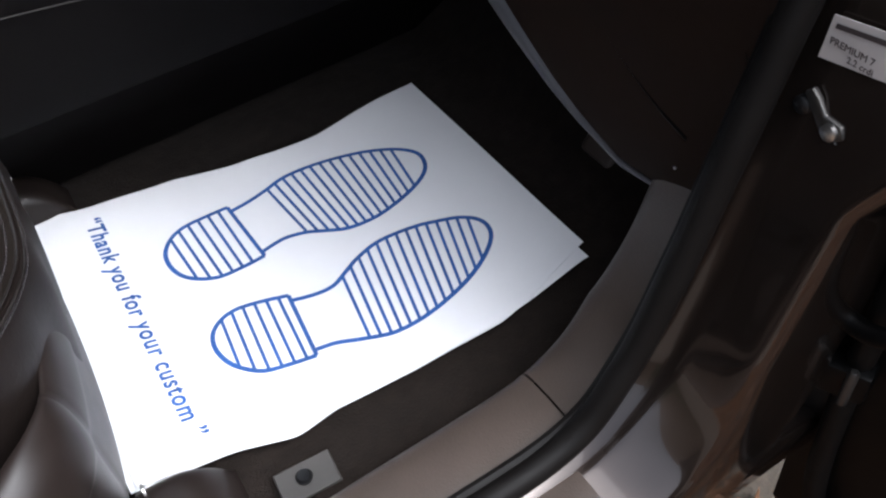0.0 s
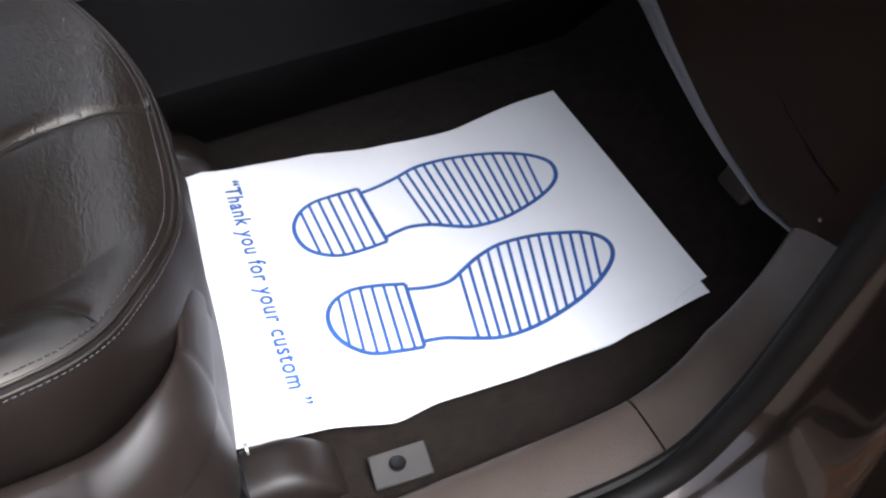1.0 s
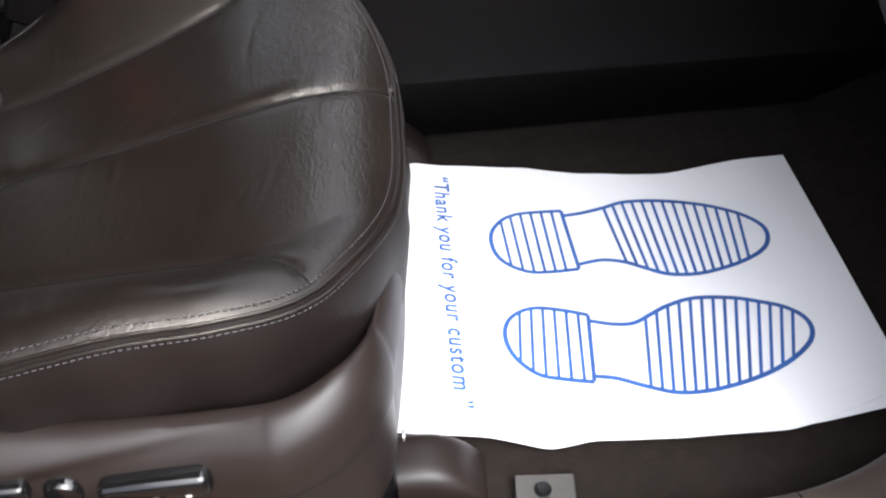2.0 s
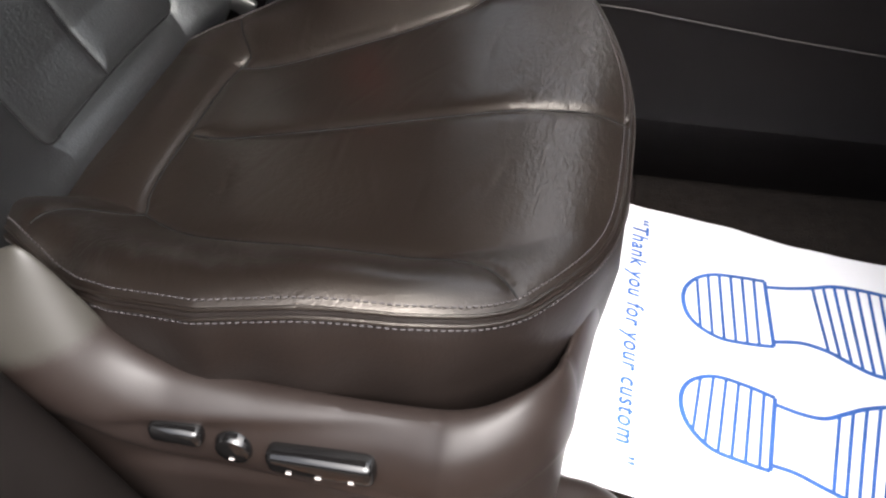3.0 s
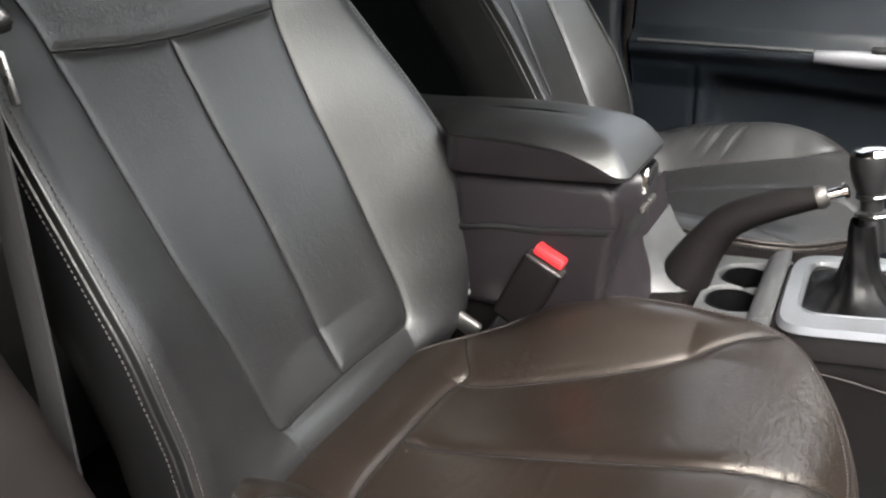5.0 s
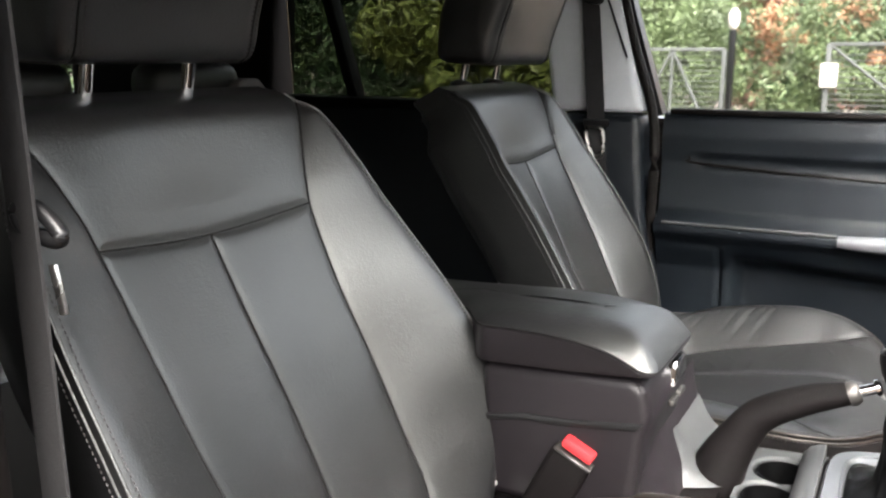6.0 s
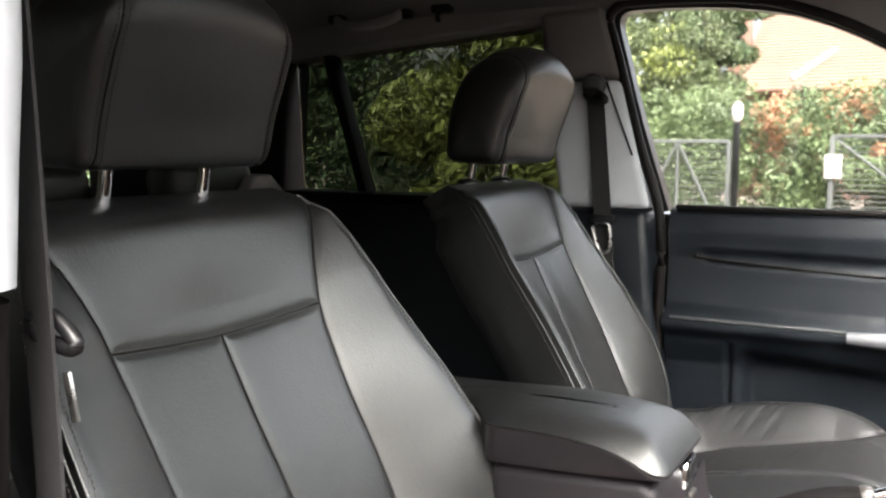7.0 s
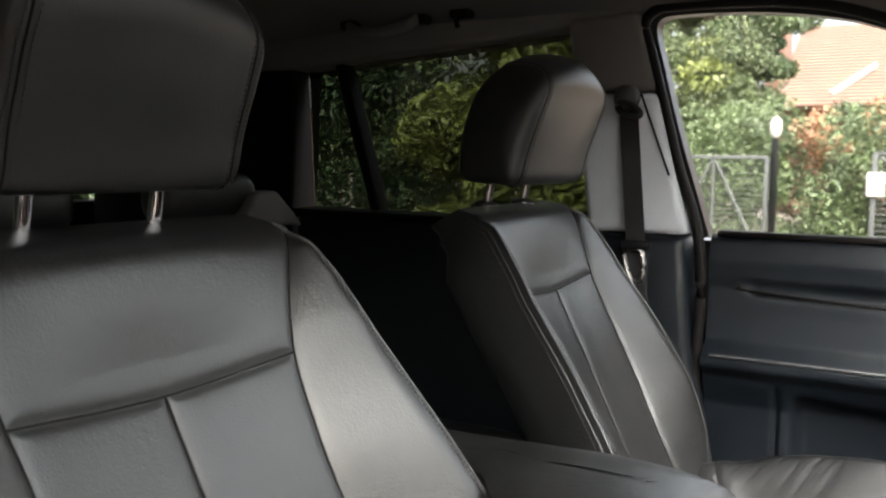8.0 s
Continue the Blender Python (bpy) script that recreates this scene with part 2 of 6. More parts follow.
def prism(outline, lo, hi, axis="y", bevel=0.0, segments=2):
    """A flat outline (two coordinates) given thickness along an axis."""
    bm = bmesh.new()
    put = {"y": lambda a, b, d: (a, d, b), "x": lambda a, b, d: (d, a, b), "z": lambda a, b, d: (a, b, d)}[axis]
    low = [bm.verts.new(put(a, b, lo)) for a, b in outline]
    high = [bm.verts.new(put(a, b, hi)) for a, b in outline]
    n = len(outline)
    bm.faces.new(low)
    bm.faces.new(high[::-1])
    for i in range(n):
        bm.faces.new((low[i], high[i], high[(i + 1) % n], low[(i + 1) % n]))
    bmesh.ops.recalc_face_normals(bm, faces=bm.faces)
    if bevel:
        es = [e for e in bm.edges if len(e.link_faces) == 2 and e.calc_face_angle(0) > 0.5]
        bmesh.ops.bevel(bm, geom=es, offset=bevel, segments=segments, profile=0.5, affect="EDGES")
    return bm


def lathe(profile, at, sides=28, axis=(0, 0, 1)):
    """A turned body: profile rows of (radius, height)."""
    turn = Vector((0, 0, 1)).rotation_difference(Vector(axis)).to_matrix()
    rings = np.empty((len(profile), sides, 3))
    for i, (r, h) in enumerate(profile):
        for j in range(sides):
            w = 2 * math.pi * j / sides
            rings[i, j] = Vector(at) + turn @ Vector((r * math.cos(w), r * math.sin(w), h))
    return grid(rings, wrap_v=True, cap=True)


def stitches(line, length=0.0027, gap=0.0019, radius=0.00065, lift=(0, 0, 0.0007)):
    """Short thread dashes along a line, in one mesh."""
    p = np.array(line, float) + np.array(lift)
    d = np.r_[0, np.cumsum(np.linalg.norm(np.diff(p, axis=0), axis=1))]
    verts, faces = [], []
    s = 0.0
    while s + length < d[-1]:
        a = np.array([np.interp(s, d, p[:, k]) for k in range(3)])
        b = np.array([np.interp(s + length, d, p[:, k]) for k in range(3)])
        t = (b - a) / (np.linalg.norm(b - a) + 1e-9)
        u = np.cross(t, (0.13, 0.31, 0.94))
        u /= np.linalg.norm(u) + 1e-9
        v = np.cross(t, u)
        k = len(verts)
        for e in (a, b):
            for c, q in ((1, 0), (0, 1), (-1, 0), (0, -1)):
                verts.append((e + radius * (c * u + q * v)).tolist())
        for j in range(4):
            faces.append((k + j, k + (j + 1) % 4, k + 4 + (j + 1) % 4, k + 4 + j))
        faces += [(k, k + 3, k + 2, k + 1), (k + 4, k + 5, k + 6, k + 7)]
        s += length + gap
    me = bpy.data.meshes.new("stitches")
    me.from_pydata(verts, [], faces)
    return me


def line_distance(a, b, line):
    """Distance in the plane from points (a, b) to a polyline."""
    best = np.full(np.shape(a), 9.0)
    for (x0, y0), (x1, y1) in zip(line[:-1], line[1:]):
        dx, dy = x1 - x0, y1 - y0
        t = np.clip(((a - x0) * dx + (b - y0) * dy) / (dx * dx + dy * dy + 1e-12), 0, 1)
        best = np.minimum(best, np.hypot(a - x0 - t * dx, b - y0 - t * dy))
    return best


# ---- seats ----
def cushion_half(x):
    """Half width of the cushion towards the door."""
    return np.interp(x, [-0.52, -0.46, -0.42, -0.388, -0.36, -0.33, -0.27, -0.15, -0.08, -0.04], [0.125, 0.170, 0.198, 0.218, 0.234, 0.244, 0.252, 0.240, 0.226, 0.208])


def cushion_inner(x):
    """Half width of the cushion towards the console."""
    return np.interp(x, [-0.52, -0.45, -0.42, -0.395, -0.37, -0.34, -0.30, -0.27, -0.20, -0.15, -0.108, -0.08, -0.04], [0.105, 0.128, 0.158, 0.190, 0.216, 0.238, 0.250, 0.256, 0.261, 0.260, 0.254, 0.243, 0.215])


OUTER_SEAM = smooth_line([(-0.386, -0.112), (-0.345, -0.131), (-0.302, -0.142), (-0.234, -0.151), (-0.172, -0.162), (-0.125, -0.171), (-0.100, -0.184), (-0.083, -0.204)], 48)[:, :2]
REAR_SEAM = smooth_line([(-0.394, 0.0), (-0.394, -0.06), (-0.391, -0.092), (-0.386, -0.114), (-0.402, -0.140), (-0.417, -0.175), (-0.428, -0.228)], 40)
MID_SEAM = smooth_line([(-0.390, -0.008), (-0.28, -0.007), (-0.20, -0.001), (-0.15, 0.004), (-0.095, 0.017), (-0.065, 0.030), (-0.034, 0.046)], 36)
INNER_SEAM = smooth_line([(-0.391, 0.098), (-0.31, 0.119), (-0.24, 0.147), (-0.19, 0.176), (-0.153, 0.210), (-0.128, 0.231), (-0.104, 0.243)], 44)[:, :2]


def cushion_edge(x, y):
    """Half width of the rim at x, with its rounded front corners."""
    s = np.clip(2 * (x + 0.515) / 0.435 - 1, 0, 1)
    side = np.where(y > 0, cushion_inner(x), cushion_half(x)) * (1 - 0.13 * s ** 9)
    nose = np.clip((-0.030 - x) / 0.05, 0, 1) ** (1 / 3.2) * np.where(y > 0, 0.208, 0.195)
    return np.where(x < -0.080, side, np.maximum(nose, 0.01))


def eased(x, at, value, soft=0.012):
    """Linear steps from point to point, with rounded corners."""
    fine = np.linspace(-0.6, 0.6, 1201)
    k = np.exp(-(np.arange(-40, 41) * 0.001 / soft) ** 2)
    v = np.convolve(np.pad(np.interp(fine, at, value), 40, mode="edge"), k / k.sum(), "valid")
    return np.interp(x, fine, v)


def bolster(f):
    """Cross-section of a padded side: flat at the seam, full near the rim, rolling over at the end."""
    return 0.97 * np.sin(0.5 * math.pi * np.clip(f / 0.85, 0, 1)) ** 1.2 - 0.18 * np.clip((f - 0.62) / 0.38, 0, 1) ** 2.4


def cushion_height(x, y):
    z = eased(x, [-0.52, -0.47, -0.43, -0.40, -0.385, -0.36, -0.30, -0.22, -0.165, -0.125, -0.088, -0.06, -0.037, -0.02],
                  [0.285, 0.302, 0.312, 0.305, 0.299, 0.302, 0.316, 0.332, 0.343, 0.348, 0.346, 0.338, 0.322, 0.304], 0.018)
    edge = cushion_edge(x, y)
    ay = np.abs(y)
    # side bolsters rise outside the seam, then roll over to the piping
    outer = np.interp(x, OUTER_SEAM[:, 0], -OUTER_SEAM[:, 1], left=0.112)
    inner = np.interp(x, INNER_SEAM[:, 0], INNER_SEAM[:, 1], left=0.098)
    seam = np.minimum(np.where(y < 0, outer, inner), 0.68 * np.maximum(edge, 0.15))
    f = np.clip((ay - seam) / np.maximum(edge - seam, 0.02), 0, 1)
    lift = eased(x, [-0.5, -0.42, -0.35, -0.2, -0.14, -0.10, -0.07, -0.034], [0.02, 0.045, 0.06, 0.048, 0.030, 0.014, 0.004, 0.0], 0.02)
    lift = lift * np.where(y > 0, eased(x, [-0.45, -0.41, -0.375, -0.33, -0.28, -0.25, -0.20, -0.15, -0.11], [0.12, 0.28, 0.56, 0.82, 0.85, 0.82, 0.64, 0.40, 0.20], 0.03) * np.tanh(np.clip((edge - seam) / 0.10, 0.0, 2.0)), 1.0)
    z = z + lift * bolster(f)
    # seams pull in, panels puff between them
    fade = np.clip((edge - ay) / 0.025, 0, 1)
    groove = np.zeros(np.shape(z))
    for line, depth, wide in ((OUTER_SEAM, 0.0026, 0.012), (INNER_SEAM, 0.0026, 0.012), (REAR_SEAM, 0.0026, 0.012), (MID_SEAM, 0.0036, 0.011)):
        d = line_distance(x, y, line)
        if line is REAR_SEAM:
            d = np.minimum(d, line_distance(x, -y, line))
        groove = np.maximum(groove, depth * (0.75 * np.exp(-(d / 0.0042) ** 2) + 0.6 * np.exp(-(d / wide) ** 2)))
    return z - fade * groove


def cushion_point(s, t):
    """s: -1 rear to 1 front, t: -1 outer side to 1 inner side."""
    front = -0.030 - 0.050 * np.abs(t) ** 3.2
    x = -0.515 + (front + 0.515) * (s + 1) / 2
    y = t * np.where(t > 0, cushion_inner(x), cushion_half(x)) * (1 - 0.13 * np.clip(s, 0, 1) ** 9)
    return x, y


def worn(me, wear):
    """Notes on a mesh where its leather is creased by use."""
    a = me.attributes.new("wear", "FLOAT", "POINT")
    v = np.zeros(len(me.vertices), np.float32)
    v[:wear.size] = np.clip(wear, 0, 1).ravel()
    a.data.foreach_set("value", v)
    return me


def leather_seat():
    seat = empty("driver_seat", "dark leather front car seat with headrest, creased cushion tinted for warm light", "car seat", "front seats")
    s, t = np.meshgrid(np.linspace(-1, 1, 230), np.linspace(-1, 1, 230), indexing="ij")
    x, y = cushion_point(s, t)
    z = cushion_height(x, y)
    # the leather sags into soft dents and creases on the outer bolster
    rng = np.random.default_rng(4)
    for k in range(34):
        cx, cy = rng.uniform(-0.36, -0.06), rng.uniform(-0.11, 0.15)
        a, ln = rng.normal(1.3, 0.35), rng.uniform(0.012, 0.035)
        u = (x - cx) * math.cos(a) + (y - cy) * math.sin(a)
        v = -(x - cx) * math.sin(a) + (y - cy) * math.cos(a)
        z = z - rng.uniform(0.0002, 0.0006) * np.exp(-(u / ln) ** 2 - (v / 0.0032) ** 2)
    inside = np.clip((cushion_edge(x, y) - np.abs(y)) / 0.03 - 0.15, 0, 1)
    for k in range(38):
        cx, cy = rng.uniform(-0.43, -0.24), rng.uniform(-0.245, -0.17)
        u, v = (y - cy), (x - cx) + 0.5 * (y - cy)
        z = z - inside * rng.uniform(0.0006, 0.0016) * np.exp(-(u / 0.020) ** 2 - (v / 0.0030) ** 2)
    wear = np.exp(-((x + 0.085) / 0.050) ** 2 - ((y - 0.11) / 0.10) ** 2) + 0.6 * np.exp(-((x + 0.075) / 0.035) ** 2 - ((y + 0.06) / 0.06) ** 2)
    wear = wear + 0.7 * np.exp(-((x + 0.36) / 0.05) ** 2 - ((y + 0.19) / 0.05) ** 2)
    cushion = part("cushion", worn(grid(np.stack([x, y, z], -1), flip=True), wear), LEATHER, seat)
    # rim of the cushion, walked once round
    ring_s = np.r_[np.linspace(-1, 1, 90), np.ones(70), np.linspace(1, -1, 90), -np.ones(40)]
    ring_t = np.r_[-np.ones(90), np.linspace(-1, 1, 72)[1:-1], np.ones(90), np.linspace(1, -1, 42)[1:-1]]
    rx, ry = cushion_point(ring_s, ring_t)
    rz = cushion_height(rx, ry)
    rim = np.stack([rx, ry, rz], -1)
    centre = np.array([-0.25, 0.0, 0.0])
    out = rim - centre
    out[:, 2] = 0
    nrm = np.roll(rim, -1, 0) - np.roll(rim, 1, 0)
    nrm = np.stack([nrm[:, 1], -nrm[:, 0], 0 * nrm[:, 0]], -1)
    nrm /= np.linalg.norm(nrm, axis=1)[:, None] + 1e-9
    nrm *= np.sign((nrm * out).sum(1))[:, None]
    rows = []
    for depth, push in ((0, 0), (0.006, 0.003), (0.02, 0.006), (0.045, 0.006), (0.08, 0.001), (0.115, -0.004), (0.15, -0.010), (0.19, -0.017), (0.24, -0.026)):
        wob = 0.0022 * np.sin(np.arange(len(rim)) * 0.42) * min(1, depth * 18)
        rows.append(rim + nrm * (push + wob)[:, None] - np.array([0, 0, depth]))
    rows = np.array(rows)
    part("valance", grid(rows, wrap_v=True), VINYL, seat, "puckered leather side of the cushion")
    part("piping", tube(rim + nrm * 0.001 + np.array([0, 0, -0.0008]), 0.0014, 8, closed=True), LEATHER, cushion)
    part("piping", tube(rim + nrm * 0.0042 + np.array([0, 0, -0.0056]), 0.0014, 8, closed=True), LEATHER, cushion)
    inner_row = rim - nrm * 0.0036
    inner_row[:, 2] = cushion_height(inner_row[:, 0], inner_row[:, 1]) + 0.0004
    part("stitching", stitches(inner_row), THREAD, cushion, "pale double stitching")
    part("stitching", stitches(rim + nrm * 0.0052 + np.array([0, 0, -0.0088])), THREAD, cushion, "pale double stitching")
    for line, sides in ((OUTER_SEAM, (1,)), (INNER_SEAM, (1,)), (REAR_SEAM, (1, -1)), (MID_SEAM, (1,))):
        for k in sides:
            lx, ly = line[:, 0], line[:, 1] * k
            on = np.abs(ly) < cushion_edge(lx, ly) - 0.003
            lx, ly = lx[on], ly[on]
            part("seam", tube(np.stack([lx, ly, cushion_height(lx, ly) + 0.0002], -1), 0.0009, 6), SEAM_SHADE, cushion)
    return seat


TILT_BACK = radians(24.5)
BACK_AT = np.array([-0.475, 0.0, 0.338])
BACK_UP = np.array([-math.sin(TILT_BACK), 0, math.cos(TILT_BACK)])
BACK_OUT = np.array([math.cos(TILT_BACK), 0, math.sin(TILT_BACK)])


def back_half(v):
    return eased(v, [-0.08, -0.05, -0.02, 0.03, 0.08, 0.13, 0.22, 0.32, 0.40, 0.45, 0.478], [0.140, 0.178, 0.204, 0.232, 0.241, 0.242, 0.231, 0.214, 0.195, 0.178, 0.158], 0.02)


def back_edge(v, sgn):
    """Half width on one side; towards the door the padding is slimmer and reaches further down."""
    outer = eased(v, [-0.11, -0.08, -0.05, -0.02, 0.03, 0.08, 0.13, 0.22, 0.32, 0.40, 0.45, 0.478], [0.175, 0.200, 0.219, 0.231, 0.236, 0.236, 0.231, 0.222, 0.212, 0.195, 0.178, 0.158], 0.02)
    return np.where(np.asarray(sgn) < 0, outer, back_half(v))


def back_centre(v):
    """Sideways set of the backrest, towards the console at its foot."""
    return eased(v, [-0.08, 0.05, 0.10, 0.166, 0.25, 0.34, 0.48], [0.024, 0.024, 0.019, 0.0115, 0.004, 0.002, 0.003], 0.03)


SIDE_SEAM = smooth_line([(0.094, -0.009), (0.112, -0.003), (0.118, 0.03), (0.119, 0.08), (0.1245, 0.166), (0.126, 0.25), (0.133, 0.336), (0.148, 0.39), (0.171, 0.44), (0.182, 0.457)], 70)
CROSS_SEAM = smooth_line([(-0.133, 0.338), (0.0, 0.333), (0.133, 0.338)], 20)
LOW_SEAM = smooth_line([(-0.096, -0.008), (0, -0.006), (0.096, -0.008)], 10)
BACK_MID = smooth_line([(0.0, 0.333), (0.003, 0.25), (0.004, 0.16), (-0.002, 0.06), (-0.006, -0.005)], 24)


def back_front(u, v):
    half = back_edge(v, u)
    au = np.abs(u)
    seam = np.interp(v, SIDE_SEAM[:, 1], SIDE_SEAM[:, 0])
    near_base = np.clip((0.10 - v) / 0.07, 0, 1)
    seam = seam + (eased(v, [-0.08, -0.02, 0.02, 0.06, 0.12], [0.086, 0.104, 0.115, 0.119, 0.121], 0.02) - seam) * near_base
    f = np.clip((au - seam) / np.maximum(half - seam, 0.02), 0, 1)
    lift = eased(v, [-0.08, -0.05, -0.01, 0.04, 0.12, 0.23, 0.34, 0.42, 0.478], [0.0, 0.012, 0.032, 0.054, 0.069, 0.054, 0.032, 0.013, 0.0], 0.026)
    w = lift * (0.80 * f + 0.24 * np.sin(0.5 * math.pi * f) - 0.16 * np.clip((f - 0.78) / 0.22, 0, 1) ** 2)
    w = w * np.where(u < 0, 0.74, 1.0)
    hollow = np.clip((v + 0.02) / 0.06, 0, 1) * np.clip((0.44 - v) / 0.08, 0, 1)
    w = w + hollow * (0.014 * np.clip(au / seam, 0, 1) ** 2 - 0.010)
    w = w + eased(v, [-0.08, -0.04, -0.006, 0.06, 0.2, 0.33, 0.40, 0.435, 0.460, 0.478], [-0.030, 0.011, 0.004, 0.004, 0.004, 0.002, 0.009, 0.010, 0.001, -0.030])
    groove = np.zeros(np.shape(w))
    for line, depth, wide, both in ((SIDE_SEAM, 0.0022, 0.014, True), (CROSS_SEAM, 0.0022, 0.010, False), (LOW_SEAM, 0.0030, 0.012, False), (BACK_MID, 0.0022, 0.012, False)):
        d = line_distance(u, v, line)
        d = np.minimum(d, line_distance(-u, v, line)) if both else d
        groove = np.maximum(groove, depth * (0.75 * np.exp(-(d / 0.0042) ** 2) + 0.6 * np.exp(-(d / wide) ** 2)))
    return w - groove


def back_place(u, v, w):
    return BACK_AT + np.multiply.outer(v, BACK_UP) + np.multiply.outer(w, BACK_OUT) + np.multiply.outer(u + back_centre(v), np.array([0.0, 1.0, 0.0]))


def backrest(seat):
    v, k = np.meshgrid(np.linspace(-0.11, 0.478, 240), np.linspace(-1, 1, 210), indexing="ij")
    u = k * back_edge(v, k)
    w = back_front(u, v)
    # round the rest of the section: edge, side, back
    side = []
    for a, depth in ((1.0, 0.008), (0.996, 0.024), (0.972, 0.06), (0.925, 0.095), (0.80, 0.116), (0.5, 0.124), (0.0, 0.125)):
        side.append((a, depth))
    cols_u, cols_w = [u], [w]
    vv = v[:, :1]
    top = np.interp(vv, [-0.08, 0.40, 0.478], [1.0, 1.0, 0.55])
    for a, depth in side[:-1]:
        cols_u.append(back_edge(vv, 1) * a)
        cols_w.append(w[:, -1:] - depth * top)
    for a, depth in side[::-1]:
        cols_u.append(-back_edge(vv, -1) * a)
        cols_w.append((w[:, :1] if a > 0 else w[:, -1:]) - depth * top)
    U, Wd = np.hstack(cols_u), np.hstack(cols_w)
    V = np.repeat(vv, U.shape[1], 1)
    wear = np.exp(-((U + 0.035) / 0.028) ** 2) * np.clip((0.335 - V) / 0.01, 0, 1) * np.clip((V + 0.02) / 0.10, 0, 1) * (Wd > -0.03)
    wear = wear + 0.9 * np.exp(-((U - 0.075) / 0.045) ** 2 - ((V - 0.395) / 0.035) ** 2)
    back = part("backrest", worn(grid(back_place(U, V, Wd), wrap_v=True, cap=True), wear), LEATHER_BACK, seat)
    for sgn in (-1, 1):
        vs = np.linspace(-0.085 if sgn < 0 else -0.02, 0.46, 130)
        uu = sgn * back_edge(vs, sgn)
        ww = back_front(uu, vs)
        part("piping", tube(back_place(uu, vs, ww + 0.0006), 0.0016, 8), LEATHER_BACK, back)
        part("piping", tube(back_place(uu * 1.001, vs, ww - 0.009), 0.0014, 8), LEATHER_BACK, back)
        part("stitching", stitches(back_place(uu * 0.972, vs, back_front(uu * 0.972, vs) + 0.0008)), THREAD, back, "pale stitching")
        part("stitching", stitches(back_place(uu * 1.001, vs, ww - 0.016)), THREAD, back, "pale stitching")
        part("seam", tube(back_place(sgn * SIDE_SEAM[:, 0], SIDE_SEAM[:, 1], back_front(sgn * SIDE_SEAM[:, 0], SIDE_SEAM[:, 1]) + 0.0006), 0.0009, 6), SEAM_SHADE, back)
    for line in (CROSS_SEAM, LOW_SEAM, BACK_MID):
        part("seam", tube(back_place(line[:, 0], line[:, 1], back_front(line[:, 0], line[:, 1]) + 0.0007), 0.0010, 6), SEAM_SHADE, back)
    return back


def headrest(seat):
    profile = smooth_line([(-0.662, 0.792), (-0.650, 0.83), (-0.632, 0.885), (-0.621, 0.930), (-0.641, 0.964), (-0.690, 0.968),
                           (-0.722, 0.935), (-0.742, 0.875), (-0.750, 0.815), (-0.742, 0.793), (-0.69, 0.788)], 70, closed=True)
    mid = np.array([-0.69, 0.868])

    def crown(a, z):
        """How far the top falls away towards the sides."""
        return 0.026 * a ** 2.4 * np.clip((z - 0.85) / 0.11, 0, 1)

    rows = []
    steps = np.r_[np.linspace(0, 0.80, 20), 0.83, 0.86, 0.89, 0.92, 0.945, 0.965, 0.98, 0.99]
    for y in np.r_[-steps[::-1], steps[1:]]:
        a = abs(y)
        k = np.interp(a, [0, 0.80, 0.86, 0.90, 0.93, 0.955, 0.975, 0.99], [1.0, 1.0, 0.985, 0.955, 0.90, 0.80, 0.60, 0.25])
        bow = 0.010 * a ** 2
        yy = 0.128 * y
        p = mid + (profile - mid) * k
        dent = 0.0022 * math.exp(-((abs(yy) - 0.104) / 0.004) ** 2)
        p = mid + (p - mid) * (1 - dent / 0.08)
        taper = 1 - 0.17 * np.clip((p[:, 1] - 0.80) / 0.17, 0, 1) ** 6
        rows.append(np.stack([p[:, 0] - bow, yy * taper + 0.012, p[:, 1] - crown(a, p[:, 1])], -1))
    rest = part("headrest", grid(np.array(rows), wrap_v=True, cap=True), LEATHER_DIM, seat, "black leather headrest with stitched edges")
    for sgn in (-1, 1):
        for off, mat_line in ((0.104, False), (0.099, True), (0.109, True)):
            a = off / 0.128
            k = np.interp(a, [0, 0.80, 0.86, 0.90], [1.0, 1.0, 0.985, 0.955])
            p = mid + (profile - mid) * k * (1.004 if mat_line else 0.985)
            taper = 1 - 0.17 * np.clip((p[:, 1] - 0.80) / 0.17, 0, 1) ** 6
            line = np.stack([p[:, 0] - 0.010 * a ** 2, sgn * off * taper + 0.012, p[:, 1] - crown(a, p[:, 1])], -1)
            if mat_line:
                part("stitching", stitches(line, lift=(0.0005, 0, 0)), THREAD, rest)
            else:
                part("seam", tube(line, 0.0010, 6, closed=True), SEAM_SHADE, rest)
    for y in (-0.058, 0.062):
        part("post", tube(np.array([(-0.706, y, 0.72), (-0.700, y, 0.76), (-0.692, y, 0.80), (-0.69, y, 0.83)]), 0.0062, 14), CHROME, seat, "chrome headrest post")
        part("collar", lathe([(0.016, 0), (0.019, 0.003), (0.018, 0.008), (0.012, 0.011), (0.007, 0.012)], (-0.703, y, 0.745), axis=(0.1, 0, 1)), BLACK, seat)
    return rest


